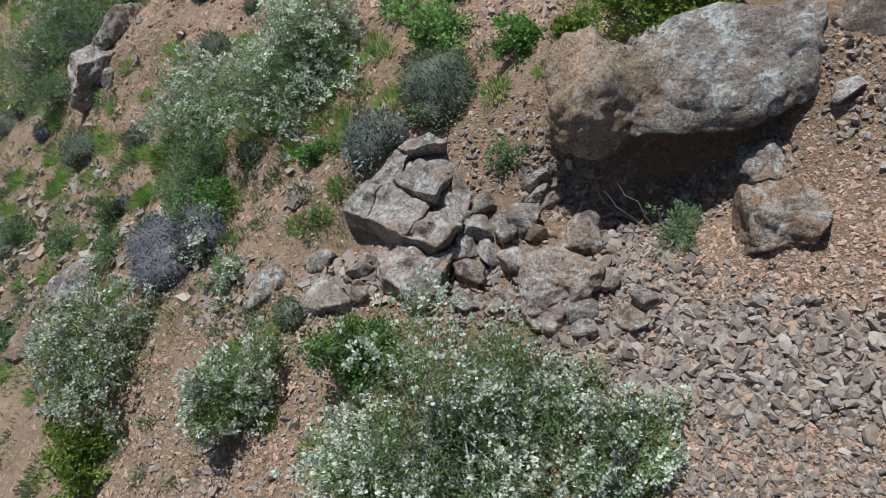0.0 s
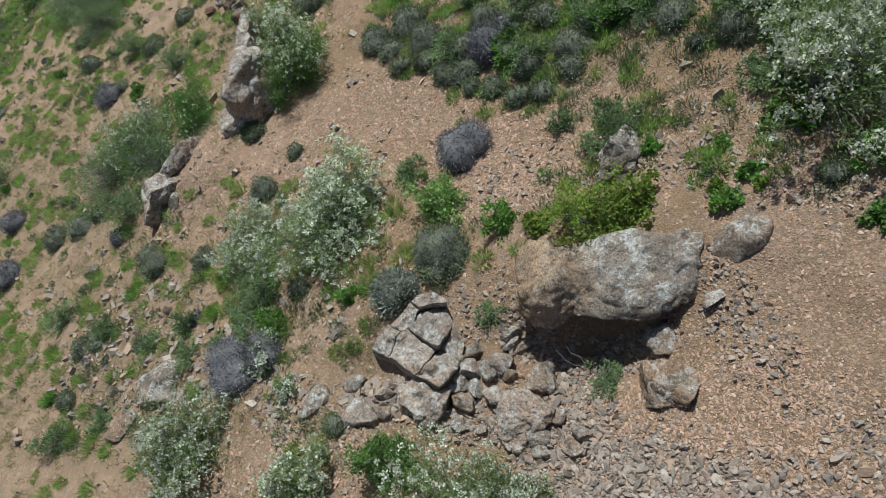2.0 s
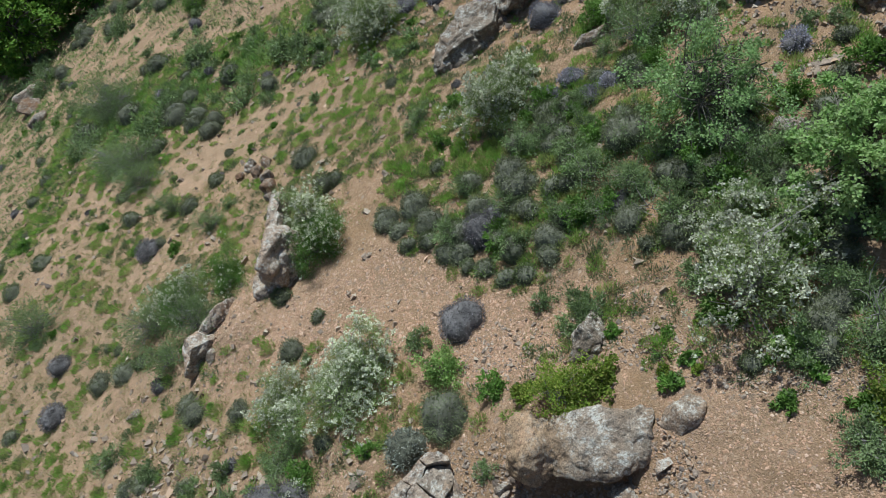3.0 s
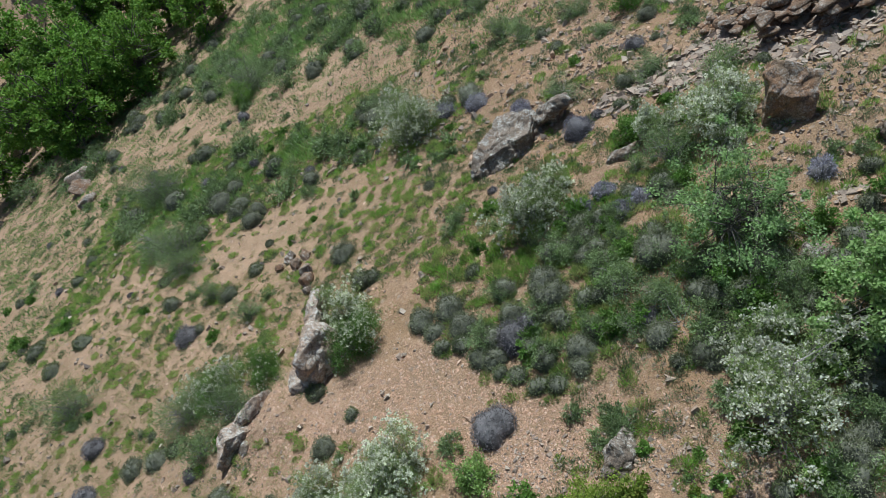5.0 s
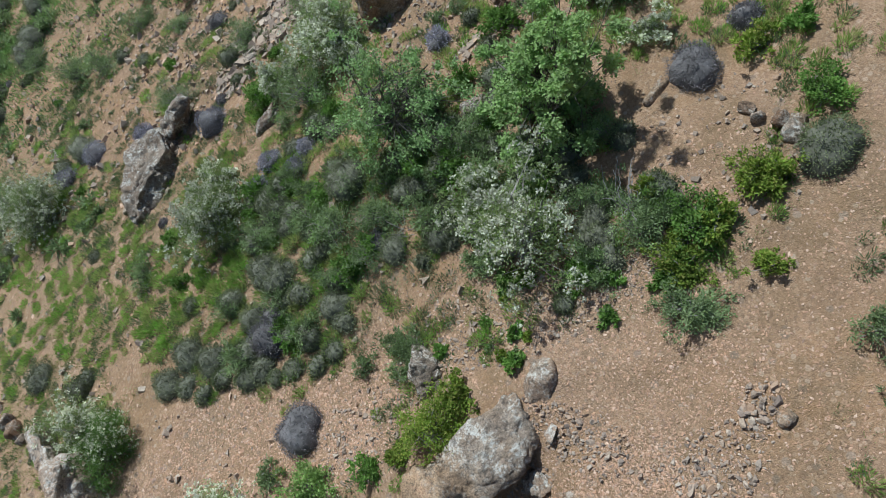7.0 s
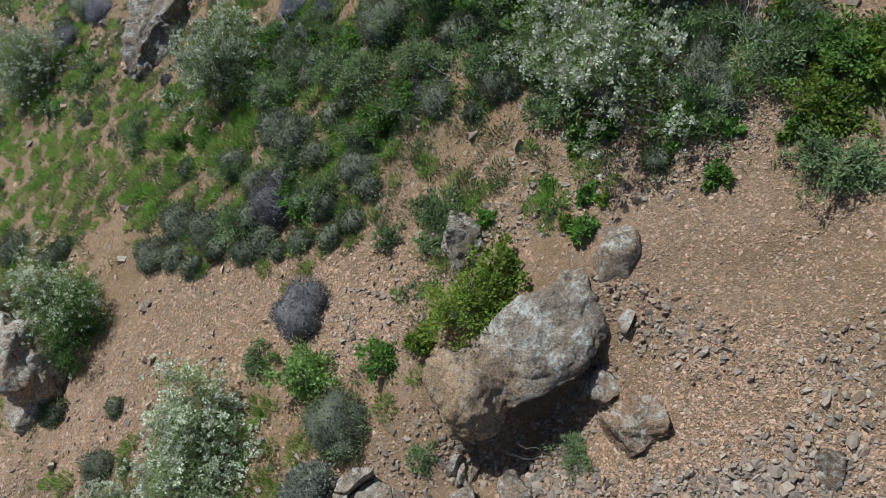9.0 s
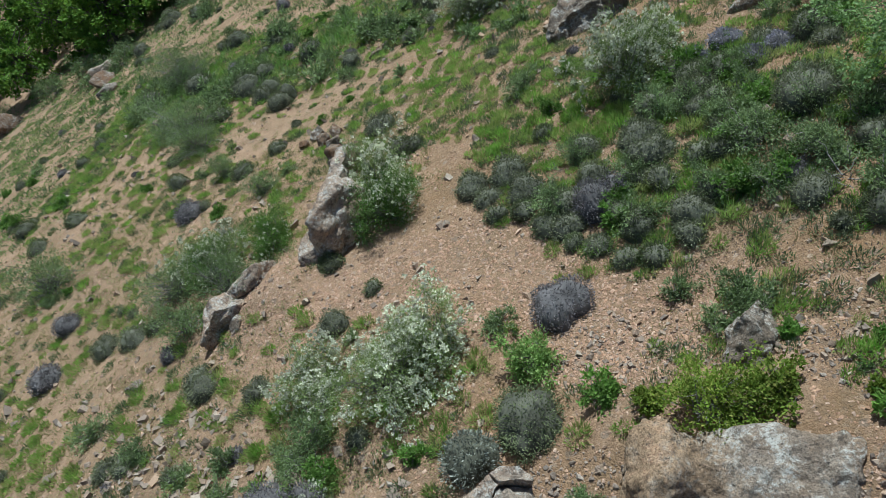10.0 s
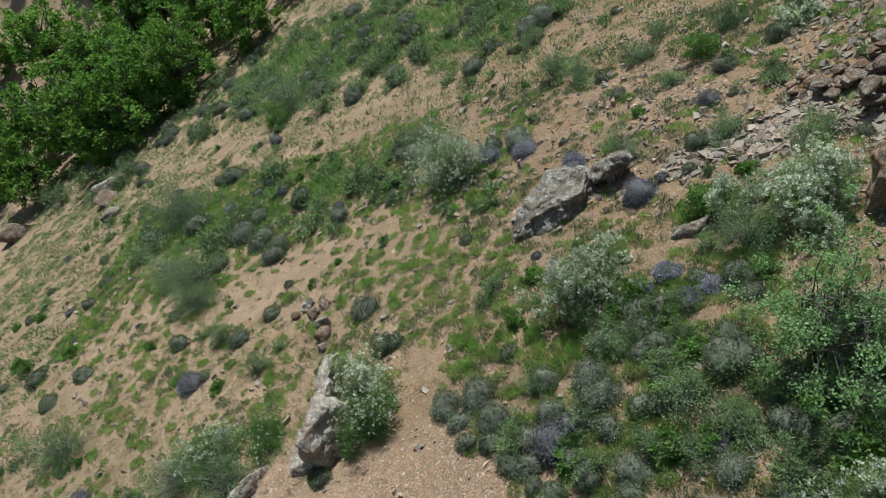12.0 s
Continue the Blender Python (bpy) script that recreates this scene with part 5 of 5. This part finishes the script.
def stone_cloud(rng, x, y, size, form, flatten=0.75):
    """Many angular stones lying every way on the ground, as arrays."""
    v, faces = form
    n = len(x)
    shape = v[None] * rng.uniform(0.45, 1.05, (n, len(v), 1)) * rng.uniform(0.65, 1.15, (n, len(v), 3))
    if len(v) > 8:
        shape = v[None] * rng.uniform(0.78, 1.12, (n, len(v), 1))
        for _ in range(8):
            k = unit(rng.normal(size=(n, 3)))
            over = np.maximum(np.einsum("nij,nj->ni", shape, k) - rng.uniform(0.28, 0.62, (n, 1)), 0)
            shape = shape - over[:, :, None] * k[:, None]
    shape = shape * np.stack([rng.uniform(0.8, 1.3, n), rng.uniform(0.6, 1.0, n), rng.uniform(0.55, 1.0, n) * flatten], 1)[:, None] * (size * 0.6)[:, None, None]
    first, second = unit(rng.normal(size=(n, 3))), unit(rng.normal(size=(n, 3)))
    third = unit(np.cross(first, second))
    if flatten < 0.6:
        third = unit(rng.normal(size=(n, 3)) * 0.32 + np.array(SLOPE))
        first = unit(np.cross(third, second))
    spin = np.stack([first, np.cross(third, first), third], 2)
    shape = np.einsum("nij,nkj->nki", spin, shape)
    verts = shape + np.stack([x, y, height(x, y) + size * 0.15], 1)[:, None]
    return verts.reshape(-1, 3), (faces[None] + (np.arange(n) * len(v))[:, None, None]).reshape(-1, faces.shape[1])


def ellipse(rng, n, cx, cy, rx, ry, turn=0.0):
    r, a = np.sqrt(rng.uniform(0, 1, n)) * rng.uniform(0.75, 1.1, n), rng.uniform(0, 2 * np.pi, n)
    u, v = r * np.cos(a) * rx, r * np.sin(a) * ry
    t = radians(turn)
    return cx + u * math.cos(t) - v * math.sin(t), cy + u * math.sin(t) + v * math.cos(t)


def scree(name, seed, areas, material, label, category, form, flatten=0.75):
    """Loose stones as one mesh; areas: (count, centre x, y, radii, turn, least and most size)."""
    rng = np.random.default_rng(seed)
    xs, ys, ss = [], [], []
    for n, cx, cy, rx, ry, turn, least, most in areas:
        x, y = ellipse(rng, n, cx, cy, rx, ry, turn)
        xs.append(x), ys.append(y), ss.append(least + (most - least) * rng.uniform(0, 1, n) ** 3.0)
    ob = new(name, mesh_of(name, *stone_cloud(rng, np.concatenate(xs), np.concatenate(ys), np.concatenate(ss), form, flatten), material))
    return tagged(ob, label, category, kind="stuff")


scree("rubble", 5, [
    (1900, 2.15, 1.38, 1.35, 0.52, -14, 0.055, 0.19), (1500, 2.2, 0.75, 1.5, 0.6, -5, 0.035, 0.12), (600, 3.6, 1.15, 1.2, 0.5, 3, 0.04, 0.15), (600, 2.6, 0.1, 1.6, 0.6, 0, 0.03, 0.10), (420, 3.55, 3.1, 0.4, 1.0, 10, 0.04, 0.14), (500, -2.2, 1.1, 2.0, 0.9, 0, 0.03, 0.12),
    (800, 1.6, 2.25, 0.65, 0.6, 10, 0.045, 0.16), (500, 0.6, 2.3, 0.9, 0.35, 0, 0.05, 0.17), (400, 2.1, 3.05, 0.8, 0.4, 10, 0.05, 0.15), (260, 1.2, 3.45, 0.45, 0.4, 10, 0.05, 0.16), (200, 2.6, 3.1, 0.5, 0.3, 10, 0.05, 0.15), (400, 0.5, 3.9, 0.9, 0.6, 20, 0.04, 0.13),
    (450, -1.6, 2.5, 1.3, 0.6, 10, 0.04, 0.16), (350, 0.6, 2.5, 1.1, 0.6, 0, 0.05, 0.16), (90, 5.26, 1.62, 0.4, 0.28, 20, 0.05, 0.22), (220, 4.45, 1.67, 0.9, 0.3, -30, 0.04, 0.14),
], SCREE, "grey-brown angular rubble lying loose on the slope", "rubble", ICO[1])
scree("small_rubble", 55, [
    (3500, 2.15, 1.1, 1.7, 1.1, -18, 0.025, 0.07), (300, 1.1, 6.0, 1.1, 0.9, 0, 0.03, 0.10), (1500, 5.0, 4.8, 2.0, 0.8, -18, 0.02, 0.075), (500, 3.0, 5.9, 1.0, 0.8, 0, 0.02, 0.09), (500, -1.4, 0.8, 1.8, 0.8, 0, 0.03, 0.10),
    (120, 8.3, 9.9, 0.9, 0.8, 0, 0.05, 0.16), (1300, 8.2, 12.8, 2.4, 2.2, 0, 0.03, 0.13), (900, 5.5, 18.5, 4.0, 3.0, 0, 0.04, 0.16), (350, -6.4, 4.6, 1.8, 1.8, 0, 0.05, 0.18), (200, 8.0, 4.6, 1.6, 1.4, 0, 0.03, 0.12),
    (400, 2.0, 13.0, 8.0, 8.0, 0, 0.05, 0.18), (800, -9.0, 14.0, 10.0, 12.0, 0, 0.05, 0.22), (900, 3.0, 21.0, 7.0, 6.0, 0, 0.07, 0.24), (260, -4.0, 6.0, 4.0, 3.0, 0, 0.04, 0.16),
], SCREE, "small grey-brown stones strewn over the slope", "stones", BOX, 0.8)
scree("shards", 8, [
    (260, 4.4, 16.6, 1.0, 0.6, 30, 0.08, 0.34), (1900, 7.0, 17.0, 2.2, 0.9, 25, 0.06, 0.28), (800, 8.6, 16.0, 1.5, 1.4, 0, 0.06, 0.28), (300, 8.8, 20.0, 2.0, 2.0, 0, 0.08, 0.3), (130, -0.9, 2.75, 0.6, 0.4, 0, 0.06, 0.2), (60, -4.3, 3.3, 1.0, 0.6, 20, 0.06, 0.22), (60, -5.0, 4.3, 1.9, 1.4, 0, 0.07, 0.30), (24, -2.2, 4.2, 1.2, 0.6, 0, 0.07, 0.26), (90, -2.6, 3.0, 0.7, 0.5, 0, 0.06, 0.2), (26, 7.2, 10.4, 0.28, 0.28, 0, 0.08, 0.24),
], SCREE, "flat tan shards of rock below crumbling ledges", "shards", BOX, 0.26)
scree("gravel", 6, [
    (6500, 2.8, 1.9, 1.6, 1.0, 0, 0.018, 0.06), (6000, 2.6, 0.6, 2.0, 0.9, 0, 0.02, 0.07), (8500, 4.4, 3.2, 1.9, 2.1, 0, 0.014, 0.05), (2300, 2.3, 6.0, 2.0, 1.5, 0, 0.02, 0.07),
    (10500, -1.4, 8.0, 2.8, 1.6, 0, 0.018, 0.075), (6500, 1.2, 6.5, 1.8, 1.2, 0, 0.018, 0.07), (4500, 0.0, 3.6, 3.2, 2.6, 0, 0.02, 0.075), (3000, -2.0, 1.4, 2.4, 1.4, 0, 0.02, 0.085), (4600, -5.0, 8.0, 1.8, 1.6, 0, 0.02, 0.075), (11000, 6.0, 3.0, 3.4, 3.2, 0, 0.013, 0.055),
    (900, -5.0, 7.7, 1.6, 1.6, 0, 0.02, 0.06), (1800, -4.5, 6.0, 5.0, 4.5, 0, 0.03, 0.08), (1800, 1.0, 10.0, 8.0, 6.0, 0, 0.03, 0.08), (1200, 6.4, 3.0, 3.0, 3.4, 0, 0.02, 0.07),
    (3600, -4.0, 20.0, 13.0, 11.0, 0, 0.04, 0.15), (4000, -6.0, 10.0, 8.0, 7.0, 0, 0.03, 0.11), (2500, 6.0, 18.0, 6.0, 6.0, 0, 0.04, 0.16), (3500, 2.4, 1.0, 2.0, 1.3, 0, 0.02, 0.06), (3000, -2.5, 1.0, 3.0, 1.4, 0, 0.02, 0.07),
], GRAVEL, "orange-brown gravel spread over the soil", "gravel", CHIP, 0.38)

# the larger stones of the near talus, one by one
rng = np.random.default_rng(9)
STONES = [mesh_of("stone", *stone_cloud(np.random.default_rng(40 + k), np.array([500.0]), np.array([0.0]), np.array([1.0]), ICO[2]), SCREE) for k in range(14)]
for data in STONES:
    co = np.empty(len(data.vertices) * 3)
    data.vertices.foreach_get("co", co)
    co = co.reshape(-1, 3)
    data.vertices.foreach_set("co", (co - co.mean(0)).ravel())
for k in range(295):
    if k < 120:
        x, y = ellipse(rng, 1, 2.1, 1.4, 1.2, 0.42, -16)
    elif k < 190:
        x, y = ellipse(rng, 1, 3.2, 1.15, 1.0, 0.45, 3)
    elif k < 270:
        x, y = ellipse(rng, 1, 1.72, 2.25, 0.55, 0.5, 10)
    else:
        x, y = ellipse(rng, 1, 5.26, 1.62, 0.36, 0.24, 20)
    x, y = float(x[0]), float(y[0])
    size = float(0.07 + 0.16 * rng.uniform() ** 2.2) * (1.0 if k < 190 else 0.85)
    stone = part("stone", STONES[k % 14], ground)
    stone.matrix_basis = Matrix.Translation((x, y, float(height(x, y)) + size * 0.12)) @ pose(0, 0, 0, float(rng.uniform(-25, 25)), float(rng.uniform(-25, 25)), float(rng.uniform(0, 360))) @ Matrix.Scale(size, 4)

# dead twigs in the hollow below the overhang and among the shrubs
def dead_branch(x, y, seed, count, reach, tall, label):
    rng = np.random.default_rng(seed)
    dead = tagged(new("dead_branch"), label, "dead branch")
    dead.matrix_basis = Matrix.Translation((x, y, float(height(x, y)) - 0.03))
    for k in range(count):
        foot = rng.normal(size=(1, 3)) * [0.1, 0.1, 0.0]
        tip = foot + np.array([[rng.uniform(-reach, reach), rng.uniform(-0.7 * reach, reach), rng.uniform(0.25, 1.0) * tall]])
        part("twig", mesh_of("twig", *stalks(rng, foot, tip, 0.011, 0.004, 6, 5, 0.2), TWIG, True), dead)


dead_branch(2.05, 2.95, 61, 11, 0.55, 0.55, "bare grey dead branches tangled in the hollow")
dead_branch(6.35, 5.05, 62, 34, 0.60, 0.60, "leafless grey bush among green shrubs")
dead_branch(4.05, 8.35, 63, 14, 0.60, 0.18, "bare grey dead branches lying under the trees")
dead_branch(3.70, 9.10, 64, 12, 0.50, 0.16, "bare grey dead branches lying under the trees")
